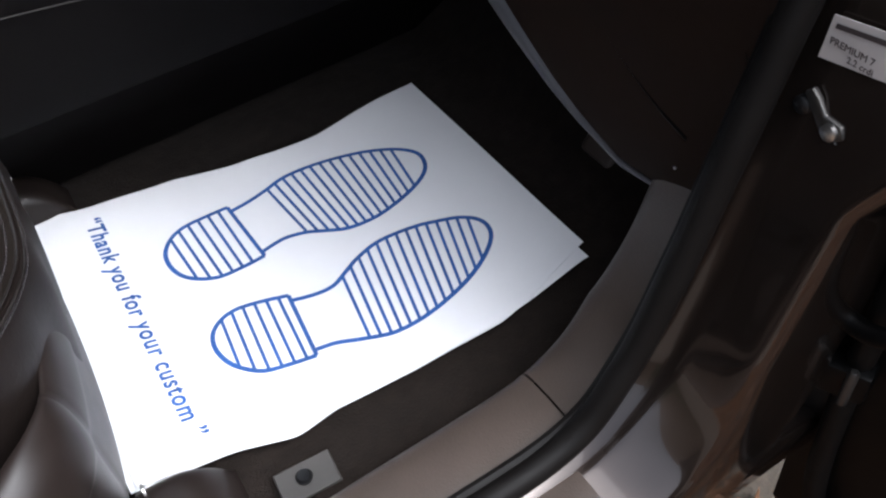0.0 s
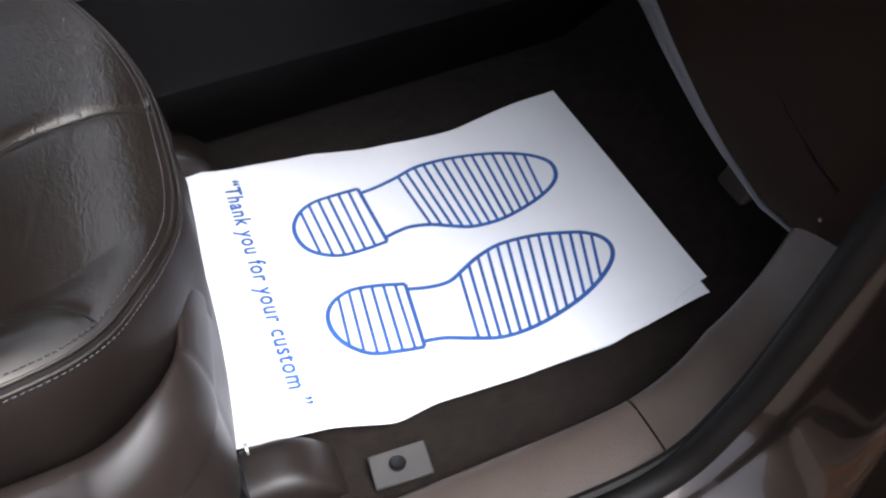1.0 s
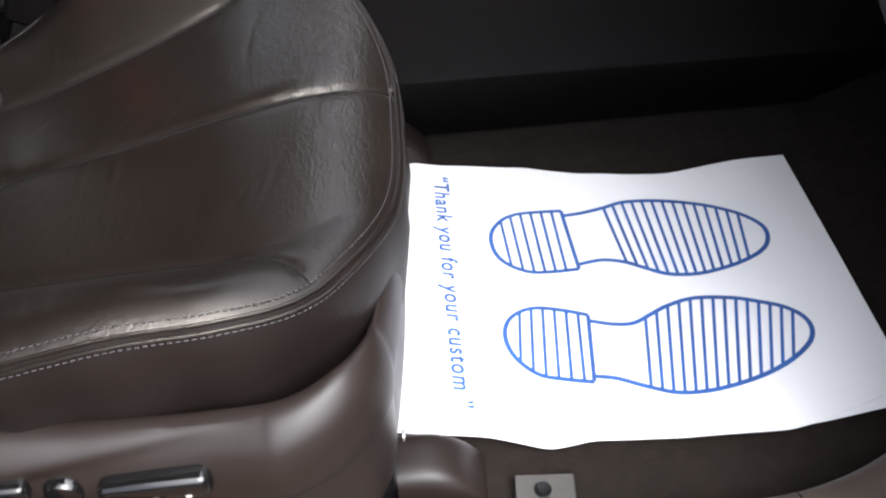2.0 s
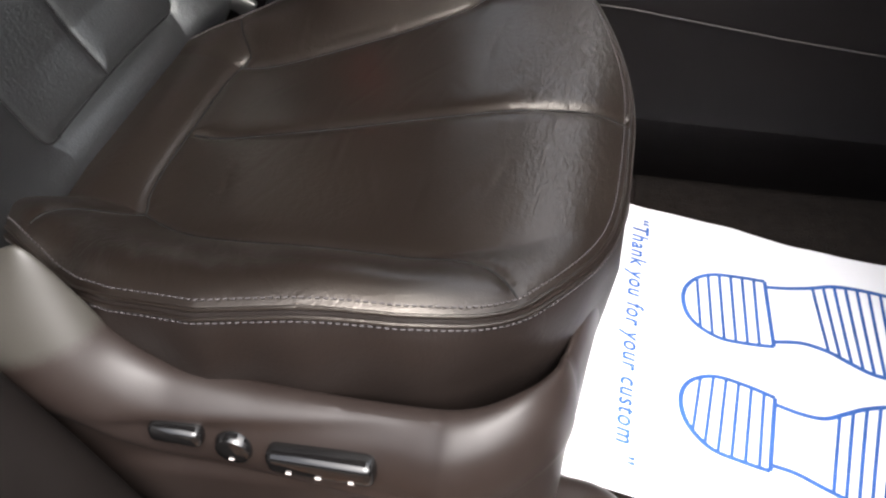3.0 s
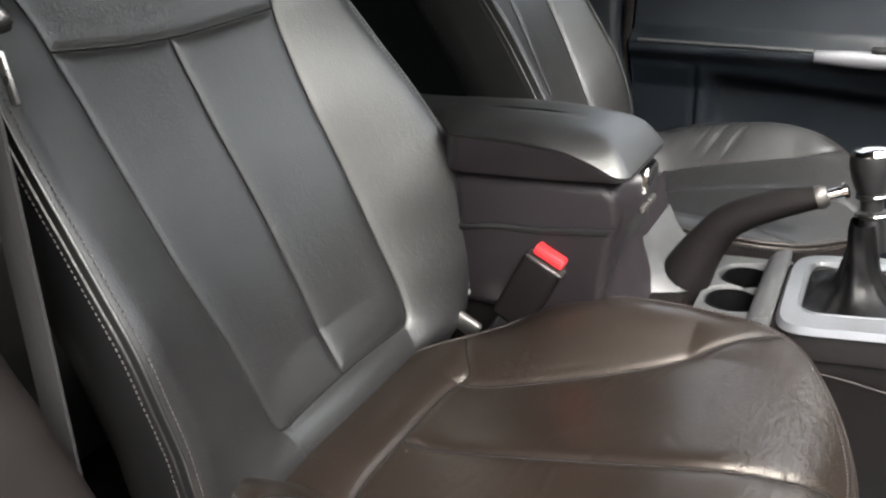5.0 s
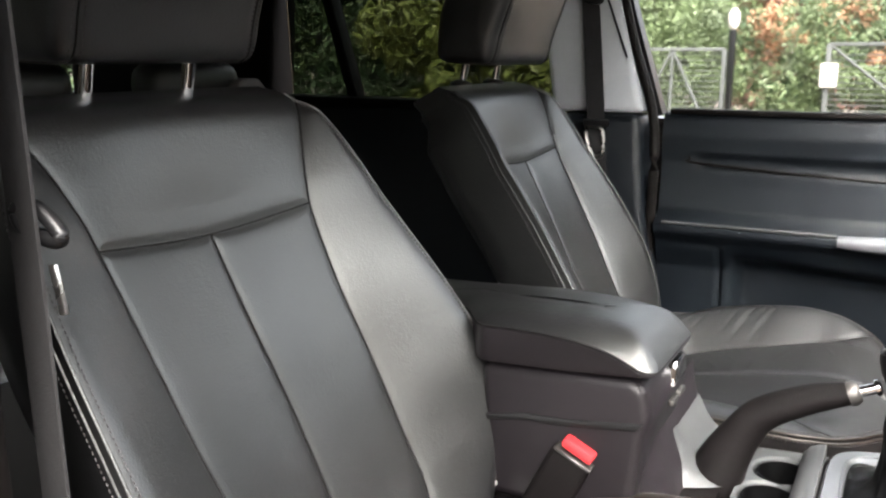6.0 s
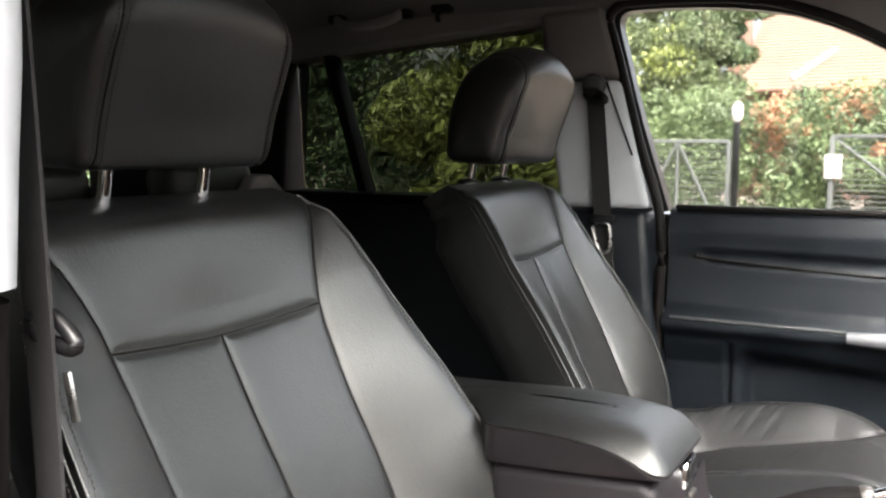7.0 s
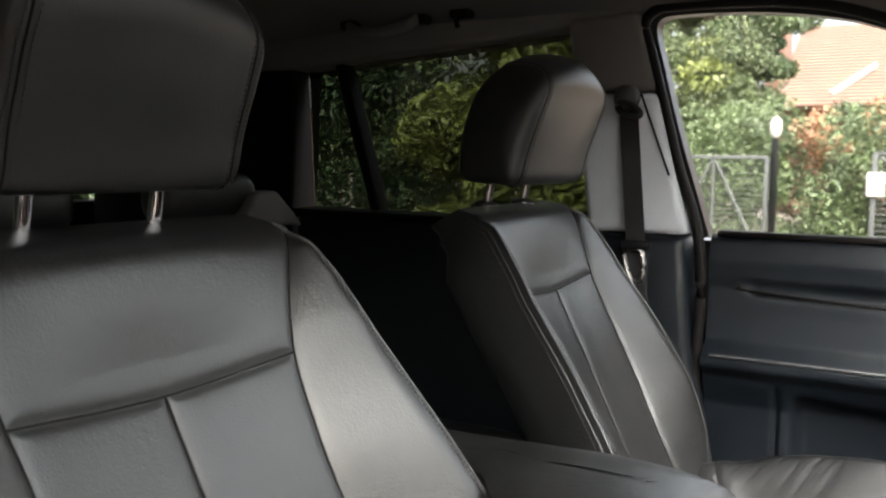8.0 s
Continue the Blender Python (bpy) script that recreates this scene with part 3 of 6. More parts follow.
def side_shield(seat):
    # plan of the shield: along the side, round the corner, across the front
    side = [(x, -0.244, 0.0, -1.0, 1.0) for x in np.linspace(-0.50, -0.06, 180) if x < -0.121]
    corner = []
    for f in np.linspace(0, 1, 30):
        w = 0.5 * math.pi * (f - 1)
        corner.append((-0.120 + 0.060 * math.cos(w), -0.184 + 0.060 * math.sin(w), math.cos(w), math.sin(w), 1 - 0.70 * f))
    front = [(-0.060 + 0.014 * (1 - abs(y / 0.19) ** 2.2), y, 1.0, 0.0, 0.30) for y in np.linspace(-0.178, 0.19, 40)]
    xs = np.array([p[0] for p in side])
    top = np.interp(xs, [-0.50, -0.465, -0.44, -0.403, -0.374, -0.362, -0.350, -0.333, -0.315, -0.297, -0.24, -0.18, -0.14, -0.115],
                    [0.352, 0.357, 0.360, 0.378, 0.393, 0.378, 0.359, 0.329, 0.315, 0.308, 0.303, 0.301, 0.302, 0.304])
    top = np.r_[top, np.interp(np.linspace(0, 1, 30), [0, 0.45, 0.75, 1], [0.304, 0.311, 0.304, 0.290]), np.full(40, 0.284)]
    kern = np.hanning(11)
    top = np.convolve(np.pad(top, 5, mode="edge"), kern / kern.sum(), "valid")
    hump = np.clip((top - 0.304) / 0.075, 0, 1)
    soft = np.hanning(61)
    hump = np.convolve(np.pad(hump, 30, mode="edge"), soft / soft.sum(), "valid")
    even = np.convolve(np.pad(top, 30, mode="edge"), soft / soft.sum(), "valid")
    rows = []
    for (px, py, nx, ny, k), z, e, q in zip(side + corner + front, top, even, hump):
        low = 0.115 + 0.01 * np.clip((px + 0.2) / 0.2, 0, 1)
        h = z - low
        ledge = [(0.0, z - 0.03), (0.003, z - 0.006), (0.012, z), (0.024, z - 0.003), (0.037, z - 0.015), (0.044, z - 0.034), (0.044, z - 0.052), (0.037, z - 0.066)]
        slope = [(0.0, z - 0.03), (0.001, z - 0.004), (0.005, z), (0.019, 0.35 * z + 0.65 * e - 0.012), (0.033, e - 0.034), (0.043, e - 0.058), (0.046, e - 0.084), (0.041, e - 0.108)]
        sec = [(a[0] + (b[0] - a[0]) * q, a[1] + (b[1] - a[1]) * q) for a, b in zip(ledge, slope)]
        sec = smooth_line(sec + [(0.034, low + 0.45 * h - 0.03 * q), (0.030, low + 0.25 * h), (0.018, low + 0.08 * h), (0.001, low), (-0.019, low)], 90)
        middle = 0.256 + 0.02 * np.clip((px + 0.33) / 0.2, 0, 1)
        sunk = 0.007 / (1 + ((px + 0.236) / 0.098) ** 10 + ((sec[:, 1] - middle) / 0.026) ** 10) * (sec[:, 0] > 0.018) * (k == 1.0)
        out = (sec[:, 0] - sunk) * k
        rows.append(np.stack([px + nx * out, py + ny * out, sec[:, 1]], -1))
    rows = np.array(rows)
    gx, gy, gz = rows[..., 0], rows[..., 1], rows[..., 2]
    ragged = 0.010 * np.sin(gz * 90 + 2) + 0.006 * np.sin(gz * 240 + gx * 60)
    wear = np.clip((gx + 0.452 + ragged) / 0.03, 0, 1) * np.clip((-0.338 - gx + 0.4 * (0.37 - gz) + 0.4 * ragged) / 0.008, 0, 1) * np.clip((gz - 0.318 - 0.25 * (gx + 0.36)) / 0.022, 0, 1)
    shield = part("side_shield", worn(grid(rows, flip=True), wear), SHIELD, seat, "brown-grey plastic side shield with a pale worn hump")
    return shield


def seat_base(seat):
    part("front_apron", box((-0.115, 0.0, 0.19), (0.03, 0.34, 0.20), 0.01, 3), BLACK, seat)
    part("seat_pan", box((-0.27, 0.0, 0.18), (0.40, 0.40, 0.12), 0.02, 3), BLACK, seat)
    for y in (-0.155, 0.20):
        part("rail", box((-0.28, y, 0.062), (0.44, 0.035, 0.045), 0.005), BLACK, seat)
        part("bracket", box((-0.09, y, 0.11), (0.03, 0.03, 0.08), 0.004), BLACK, seat)
        part("bracket", box((-0.45, y, 0.11), (0.03, 0.03, 0.08), 0.004), BLACK, seat)


near_seat = leather_seat()
backrest(near_seat)
headrest(near_seat)
shield = side_shield(near_seat)
seat_base(near_seat)
far_seat = copy_thing(near_seat, pose(-0.012, 0.74, 0) @ Matrix.Diagonal((1, -1, 1, 1)))
far_seat.name = "passenger_seat"
for ob in far_seat.children:
    if ob.name.startswith("headrest"):
        ob.location.x += 0.045
        ob.location.z -= 0.006
    if ob.name.startswith("backrest"):
        pivot = Matrix.Translation((-0.475, 0, 0.338))
        ob.matrix_basis = Matrix.Translation((0.026, 0, 0)) @ pivot @ Matrix.Rotation(radians(-4), 4, "Z") @ Matrix.Rotation(radians(-3.0), 4, "Y") @ pivot.inverted() @ ob.matrix_basis
    if ob.name.startswith("side_shield"):
        hidden_shield = ob
    # same cushion and valance as the near seat, recoloured darker for the shade there
    if ob.name.startswith("cushion"):
        ob.material_slots[0].link = "OBJECT"
        ob.material_slots[0].material = LEATHER_DIM
    if ob.name.startswith("valance"):
        ob.material_slots[0].link = "OBJECT"
        ob.material_slots[0].material = PLASTIC
bpy.data.objects.remove(hidden_shield)
far_seat["label"] = "dark leather front passenger seat with shade-darkened cushion and stitched edges, empty"
near_seat["label"] = "dark leather driver's seat with cushion tinted for warm light, worn creases and power switches"


def seat_switches():
    part("switch", box((-0.287, -0.279, 0.279), (0.036, 0.018, 0.015), 0.005, 3, (0, 0, 0)), GLOSS, shield, "glossy black seat switch")
    part("switch", lathe([(0.013, 0), (0.0135, 0.008), (0.011, 0.013), (0.004, 0.015)], (-0.251, -0.271, 0.270), axis=(0, -1, 0)), GLOSS, shield, "round black lumbar switch")
    part("switch", box((-0.193, -0.280, 0.272), (0.070, 0.020, 0.019), 0.006, 3, (0, -2, 0)), GLOSS, shield, "long black seat switch")
    for x, z in ((-0.251, 0.266), (-0.212, 0.268), (-0.193, 0.268), (-0.172, 0.269)):
        part("switch_mark", box((x, -0.2905 if x > -0.24 else -0.2862, z), (0.0034, 0.001, 0.0012), 0), LABEL, shield)


seat_switches()


# ---- car shell ----
def structure(name, me, mat, label, category, smooth=True):
    return tagged(part(name, me, mat, None, label, smooth), label, category, kind="structure")


def floor_height(x, y):
    toe = np.clip((x - 0.50) / 0.3, 0, 1)
    return -0.012 + 0.32 * toe ** 1.3 + 0.012 * np.exp(-((x - 0.1) / 0.3) ** 2 - ((y + 0.19) / 0.04) ** 2)


fx, fy = np.meshgrid(np.linspace(-2.1, 0.85, 120), np.linspace(-0.34, 1.10, 80), indexing="ij")
structure("floor", grid(np.stack([fx, fy, floor_height(fx, fy)], -1), flip=True), CARPET, "dark carpeted car floor rising to the bulkhead", "floor")
structure("floor_pan", box((-0.62, 0.38, -0.07), (2.96, 1.50, 0.06), 0.01), PAINT, "painted underside of the car floor", "floor pan")

# far side of the car: body pieces between the window openings
FAR = 1.085


def body(name, outline, lo, hi, mat, label, category, bevel=0.006):
    return structure(name, prism(outline, lo, hi, "y", bevel, 3), mat, label, category)


body("wall_far_rail", [(-2.1, 1.14), (-2.1, 1.02), (-1.36, 1.005), (-1.25, 1.018), (-0.755, 1.052), (-0.64, 1.070), (-0.592, 1.084), (-0.407, 1.078),
                       (-0.29, 1.055), (-0.20, 1.020), (-0.139, 0.985), (0.05, 0.855), (0.20, 0.745), (0.28, 0.735), (0.20, 0.815), (0.05, 0.93), (-0.06, 1.02), (-0.08, 1.14)],
     FAR - 0.02, FAR + 0.10, CLOTH, "grey cloth roof rail and windscreen pillar", "roof rail", 0.012)
body("pillar_far_top", [(-0.588, 0.937), (-0.626, 1.075), (-0.757, 1.070), (-0.7395, 0.937)], FAR - 0.032, FAR + 0.08, CLOTH, "grey cloth upper pillar trim", "pillar", 0.014)
body("pillar_far", [(-0.524, 0.69), (-0.588, 0.935), (-0.7395, 0.935), (-0.705, 0.69)], FAR - 0.035, FAR + 0.08, PALE_TRIM, "pale grey plastic pillar trim beside the seat", "pillar", 0.014)
body("wall_far_front", [(0.43, 0.0), (0.43, 0.690), (0.79, 0.655), (0.86, 0.62), (0.86, 0.0)], FAR - 0.02, FAR + 0.08, DOOR_PLASTIC, "dark trim ahead of the closed door", "door trim", 0.008)
body("pillar_far_base", [(-0.530, 0.688), (-0.705, 0.688), (-0.74, 0.30), (-0.80, 0.0), (-0.40, 0.0), (-0.47, 0.25), (-0.515, 0.5)], FAR - 0.045, FAR + 0.08, DOOR_PLASTIC,
     "dark lower pillar trim", "pillar", 0.016)
body("wall_far_rear", [(-0.72, 0.0), (-0.715, 0.695), (-1.365, 0.695), (-1.40, 0.45), (-2.1, 0.40), (-2.1, 0.0)], FAR - 0.06, FAR + 0.08, DOOR_PLASTIC, "dark trim of the closed rear door", "door trim", 0.012)
body("wall_far_quarter", [(-1.40, 1.01), (-1.42, 0.695), (-1.42, 0.45), (-2.1, 0.40), (-2.1, 1.03)], FAR - 0.02, FAR + 0.08, PLASTIC, "dark rear quarter trim", "pillar", 0.012)
body("window_bar", [(-1.175, 0.69), (-1.200, 0.69), (-1.305, 1.03), (-1.280, 1.03)], FAR - 0.012, FAR + 0.03, BOOT, "black bar dividing the rear door window", "window frame", 0.004)
body("window_ledge", [(-0.70, 0.690), (-0.70, 0.704), (-1.37, 0.708), (-1.37, 0.690)], FAR - 0.075, FAR + 0.02, PLASTIC, "narrow ledge under the rear door window", "trim", 0.004)
seal_line = smooth_line([(-0.50, 1.075, 0.10), (-0.508, 1.072, 0.40), (-0.507, 1.07, 0.66), (-0.553, 1.07, 0.82), (-0.600, 1.07, 0.99), (-0.617, 1.07, 1.048), (-0.600, 1.07, 1.074), (-0.56, 1.07, 1.080), (-0.40, 1.07, 1.074), (-0.28, 1.07, 1.050), (-0.14, 1.07, 0.986), (0.05, 1.07, 0.86)], 100)
structure("door_seal_far", tube(seal_line, 0.0095, 10), RUBBER, "black rubber seal round the closed door", "door seal")
glass_edge = smooth_line([(-0.499, 0.688), (-0.531, 0.787), (-0.561, 0.882), (-0.590, 0.990), (-0.603, 1.043), (-0.594, 1.064), (-0.560, 1.068), (-0.50, 1.067), (-0.418, 1.062), (-0.330, 1.049), (-0.255, 1.029), (-0.14, 0.973), (0.05, 0.845), (0.19, 0.735)], 40)
away = glass_edge - np.array([-0.25, 0.80])
away = glass_edge + 0.016 * away / np.linalg.norm(away, axis=1)[:, None]
body("window_frame_far", [tuple(q) for q in glass_edge] + [tuple(q) for q in away[::-1]],
     FAR + 0.01, FAR + 0.045, BLACK, "black frame of the closed door's window", "window frame", 0.0)


def pane(name, outline, y, mat, label):
    ob = structure(name, prism(outline, y, y + 0.004, "y"), mat, label, "window", False)
    ob.visible_shadow = False
    return ob


pane("window_1", [(-0.49, 0.66), (-0.635, 1.10), (-0.26, 1.10), (0.05, 0.89), (0.24, 0.70)], FAR + 0.03, GLASS, "clear side window glass of the closed door")
# window_6 is never in view: an opening added to brighten the cushion front
pane("window_6", [(0.29, 0.70), (0.30, 0.745), (0.06, 0.935), (0.05, 1.04), (0.40, 0.86), (0.77, 0.66)], FAR + 0.03, GLASS, "unseen side glass over an opening added to let in light from the front")
pane("window_2", [(-0.70, 0.66), (-0.76, 1.08), (-1.40, 1.04), (-1.38, 0.66)], FAR + 0.022, TINT, "dark tinted rear door window glass")


# closed far door with its trim panel
def far_door():
    door = empty("passenger_door", "closed blue-black car door trim with chrome pull handle", "car door")
    x, z = np.meshgrid(np.linspace(-0.495, 0.42, 130), np.linspace(0.02, 0.692, 120), indexing="ij")
    d = np.interp(z, [0.0, 0.28, 0.40, 0.455, 0.470, 0.486, 0.494, 0.51, 0.56, 0.60, 0.65, 0.685, 0.692], [0.0, 0.0, 0.004, 0.03, 0.046, 0.046, 0.030, 0.012, 0.006, 0.004, 0.012, 0.004, -0.01])
    # upper groove with a rounded rear end, map pocket below the armrest
    upper = np.interp(x, [-0.5, -0.43, 0.4], [0.622, 0.617, 0.612])
    lower = np.interp(x, [-0.5, -0.445, -0.42, 0.4], [0.622, 0.612, 0.592, 0.572])
    d = d + 0.003 * np.exp(-((z - upper) / 0.006) ** 2) / (1 + np.exp(-(x + 0.44) / 0.004)) - 0.006 / (1 + np.exp(-(z - lower) / 0.002)) / (1 + np.exp((z - upper) / 0.002)) / (1 + np.exp(-(x + 0.437) / 0.003))
    pocket = 1 / (1 + np.exp(-(x + 0.345) / 0.004)) / (1 + np.exp((z - np.interp(x, [-0.35, -0.2, 0.0, 0.4], [0.425, 0.415, 0.40, 0.38])) / 0.004))
    d = d - 0.03 * pocket
    d = d - 0.006 * np.exp(-((x + 0.375) / 0.003) ** 2) * (z < 0.445) - 0.005 * np.exp(-((z - 0.447) / 0.003) ** 2) * (x < -0.375)
    y = FAR + 0.012 - d
    part("trim_panel", grid(np.stack([x, y, z], -1)), DOOR_PLASTIC, door)
    # a dark bar draws the shade along the groove's lower edge
    gl = smooth_line([(-0.446, FAR + 0.0085, 0.616), (-0.441, FAR + 0.0085, 0.606), (-0.42, FAR + 0.0085, 0.598), (-0.12, FAR + 0.0085, 0.583), (0.40, FAR + 0.0085, 0.566)], 50)
    part("groove", tube(gl, 0.0024, 8), RUBBER, door, "dark bar drawn as the shade line of the trim groove")
    part("door_shell", box((-0.07, FAR + 0.085, 0.33), (1.02, 0.06, 0.70), 0.012), PAINT, door)
    part("sill_strip", box((-0.05, FAR + 0.016, 0.694), (0.87, 0.02, 0.010), 0.003), RUBBER, door)
    hx = np.linspace(-0.172, 0.02, 20)
    rows = []
    for q in hx:
        k = 0.011 + 0.004 * math.sin((q + 0.172) / 0.19 * math.pi)
        rows.append([(q, FAR - 0.036 - 0.010 * math.cos(a), 0.480 + k * math.sin(a)) for a in np.linspace(0, 2 * math.pi, 16, endpoint=False)])
    part("pull_handle", grid(np.array(rows), wrap_v=True, cap=True), SILVER, door, "bright silver pull handle")
    # paler bar drawn as the highlight along the armrest ledge
    part("armrest_edge", tube(np.stack([np.linspace(-0.48, -0.175, 24), np.full(24, FAR - 0.031), np.full(24, 0.489)], -1), 0.0030, 10), TRAY, door)
    part("switch_panel", box((-0.02, FAR - 0.03, 0.497), (0.13, 0.03, 0.008), 0.003), BLACK, door)
    return door


far_door()

# ceiling, ends and screens
cx, cy = np.meshgrid(np.linspace(-2.1, -0.02, 30), np.linspace(-0.36, 1.11, 30), indexing="ij")
cz = 1.125 - 0.055 * np.abs((cy - 0.375) / 0.735) ** 4 - 0.02 * np.clip(cx + 0.3, 0, 1) - 0.03 * np.clip(-cx - 1.2, 0, 1)
top = np.stack([cx, cy, cz], -1)
structure("ceiling", grid(np.concatenate([top, (top + np.array([0, 0, 0.05]))[::-1]], 0), wrap_u=True), CLOTH, "grey cloth headliner", "ceiling")
body("wall_rear_low", [(-2.1, 0.0), (-2.1, 0.70), (-2.16, 0.70), (-2.16, 0.0)], -0.36, 1.12, PLASTIC, "dark tailgate trim", "tailgate")
body("wall_rear_top", [(-2.05, 1.02), (-2.05, 1.14), (-2.16, 1.14), (-2.16, 1.02)], -0.36, 1.12, PLASTIC, "dark trim over the rear window", "tailgate")
ob = structure("window_3", prism([(-2.12, 0.68), (-2.12, 1.04), (-2.124, 1.04), (-2.124, 0.68)], -0.32, 1.07, "y"), TINT, "tinted rear window glass", "window", False)
ob.visible_shadow = False
ob = structure("window_4", prism([(0.78, 0.66), (0.784, 0.66), (-0.016, 1.11), (-0.02, 1.11)], -0.30, 1.05, "y"), GLASS, "sloping windscreen glass", "window", False)
ob.visible_shadow = False
body("wall_front", [(0.80, -0.05), (0.86, -0.05), (0.86, 0.66), (0.80, 0.66)], -0.36, 1.12, BLACK, "black bulkhead behind the pedals", "bulkhead")
# near side behind the opening
NEAR = -0.335
body("wall_near_rear", [(-0.60, 0.02), (-0.60, 0.70), (-2.12, 0.70), (-2.12, 0.02)], NEAR - 0.08, NEAR + 0.03, PLASTIC, "dark trim of the near rear door", "door trim")
body("wall_near_rail", [(-2.12, 1.02), (-0.60, 1.05), (-0.30, 1.055), (0.0, 0.99), (0.02, 1.14), (-2.12, 1.14)],
     NEAR - 0.07, NEAR + 0.02, CLOTH, "grey roof rail over the open door", "roof rail", 0.012)
body("pillar_screen", [(0.002, 0.99), (0.30, 0.80), (0.44, 0.70), (0.50, 0.70), (0.32, 0.86), (0.022, 1.10)],
     NEAR + 0.17, NEAR + 0.21, CLOTH, "grey windscreen pillar trim", "pillar", 0.012)
body("wall_near_quarter", [(-1.36, 0.69), (-1.36, 1.03), (-2.12, 1.03), (-2.12, 0.69)], NEAR - 0.06, NEAR + 0.02, PLASTIC, "dark rear quarter trim", "pillar")
ob = pane("window_5", [(-0.62, 0.68), (-0.62, 1.06), (-1.38, 1.04), (-1.38, 0.68)], NEAR - 0.03, TINT, "tinted near rear window glass")


# near pillar with belt
def near_pillar():
    zs = np.linspace(0.06, 1.07, 130)
    front = np.interp(zs, [0.06, 0.20, 0.274, 0.349, 0.402, 0.45, 0.475, 0.492, 0.51, 0.60, 0.70, 0.80, 0.85, 1.07],
                      [-0.26, -0.303, -0.335, -0.374, -0.412, -0.444, -0.459, -0.474, -0.487, -0.489, -0.481, -0.470, -0.463, -0.452])
    rows = []
    for z, f in zip(zs, front):
        y0 = NEAR + 0.032
        sec = smooth_line([(f + 0.012, y0 - 0.085), (f + 0.004, y0 - 0.05), (f, y0 - 0.012), (f - 0.014, y0 + 0.008), (f - 0.05, y0 + 0.018), (f - 0.12, y0 + 0.022), (f - 0.20, y0 + 0.016), (f - 0.24, y0 - 0.085)], 30)
        rows.append(np.stack([sec[:, 0], sec[:, 1], np.full(30, z)], -1))
    rows = np.array(rows)
    k = int(np.searchsorted(zs, 0.722))
    structure("pillar_near_base", grid(rows[:k + 1], wrap_v=True, cap=True), PILLAR, "brown-grey lower pillar trim flaring into the sill", "pillar")
    structure("pillar_near", grid(rows[k + 1:] + np.array([0, 0.004, 0]), wrap_v=True, cap=True), PALE_TRIM, "pale grey upper pillar trim", "pillar")


near_pillar()


def seat_belt(name_label, top, mid, low, out, guide, k):
    belt = empty("seat_belt", name_label, "seat belt", "front seat belts")
    line = smooth_line([top, mid, low], 40)
    rows = []
    for p in line:
        side = np.array(out) * 0.019
        th = np.array([0.0, 0.0012, 0.0])
        rows.append([p - side + th, p + side + th, p + side - th, p - side - th])
    part("webbing", grid(np.array(rows), wrap_v=True, cap=True), WEBBING, belt)
    part("guide", tube(smooth_line([np.array(guide) + np.array(d) * k for d in ((-0.03, 0, 0.016), (0.0, 0.004, 0.016), (0.030, 0.006, -0.008), (0.024, 0.004, -0.018), (-0.02, 0, -0.008))], 30, closed=True), 0.010 * k, 10, closed=True), BLACK, belt, "black plastic belt guide")
    return belt


nb = seat_belt("black near seat belt hanging by the pillar with steel tongue", (-0.526, -0.264, 1.04), (-0.516, -0.262, 0.74), (-0.506, -0.262, 0.38), (0.92, -0.22, 0), (-0.508, -0.258, 0.700), 0.5)
part("tongue", box((-0.497, -0.256, 0.662), (0.006, 0.003, 0.030), 0.001, 2, (0, -12, 0)), STEEL, nb, "steel belt tongue")
fb = seat_belt("black seat belt on the far pillar with steel tongue", (-0.632, 1.042, 0.905), (-0.612, 1.035, 0.70), (-0.59, 1.03, 0.45), (0.90, 0, -0.1), (-0.628, 1.030, 0.905), 0.62)
part("anchor", lathe([(0.022, 0), (0.0225, 0.014), (0.019, 0.021), (0.009, 0.024)], (-0.636, 1.052, 0.925), axis=(0, -1, 0)), TRAY, fb, "grey belt anchor cover")
part("tongue", tube(smooth_line([(-0.625, 1.024, 0.66), (-0.595, 1.024, 0.66), (-0.592, 1.024, 0.615), (-0.612, 1.024, 0.612)], 24, closed=True), 0.004, 8, closed=True), STEEL, fb, "steel belt tongue")
part("stop", box((-0.605, 1.022, 0.672), (0.05, 0.012, 0.014), 0.004), BLACK, fb)
part("adjuster_slot", box((-0.586, 1.0495, 0.862), (0.0035, 0.004, 0.15), 0.001, 1, (0, -21, 0)), PLASTIC, fb)

grab = empty("grab_handle", "grey ceiling grab handle over the rear door", "grab handle")
part("grip", tube(smooth_line([(-1.22, 1.02, 1.085), (-1.19, 1.0, 1.068), (-1.13, 0.995, 1.062), (-1.07, 1.0, 1.072), (-1.05, 1.02, 1.09)], 30), 0.009, 10, flat=1.3), CLOTH, grab)
for q in (-1.22, -1.05):
    part("mount", box((q, 1.025, 1.09), (0.04, 0.03, 0.03), 0.008, 3), PLASTIC, grab)
hook = empty("coat_hook", "small grey coat hook on the roof rail", "coat hook")
part("hook_body", box((-0.955, 1.02, 1.092), (0.045, 0.03, 0.026), 0.008, 3), PLASTIC, hook)
part("hook_lip", tube(smooth_line([(-0.955, 1.012, 1.085), (-0.955, 0.998, 1.072), (-0.955, 1.004, 1.062)], 12), 0.005, 8), PLASTIC, hook)
visor = empty("sun_visor", "pale grey folded sun visor under the roof", "sun visor")
part("visor_board", box((-0.10, 0.80, 1.068), (0.17, 0.36, 0.018), 0.008, 3, (0, 8, 0)), CLOTH, visor)
part("visor_arm", tube([(-0.19, 0.90, 1.075), (-0.19, 1.02, 1.085)], 0.006, 8), PLASTIC, visor)


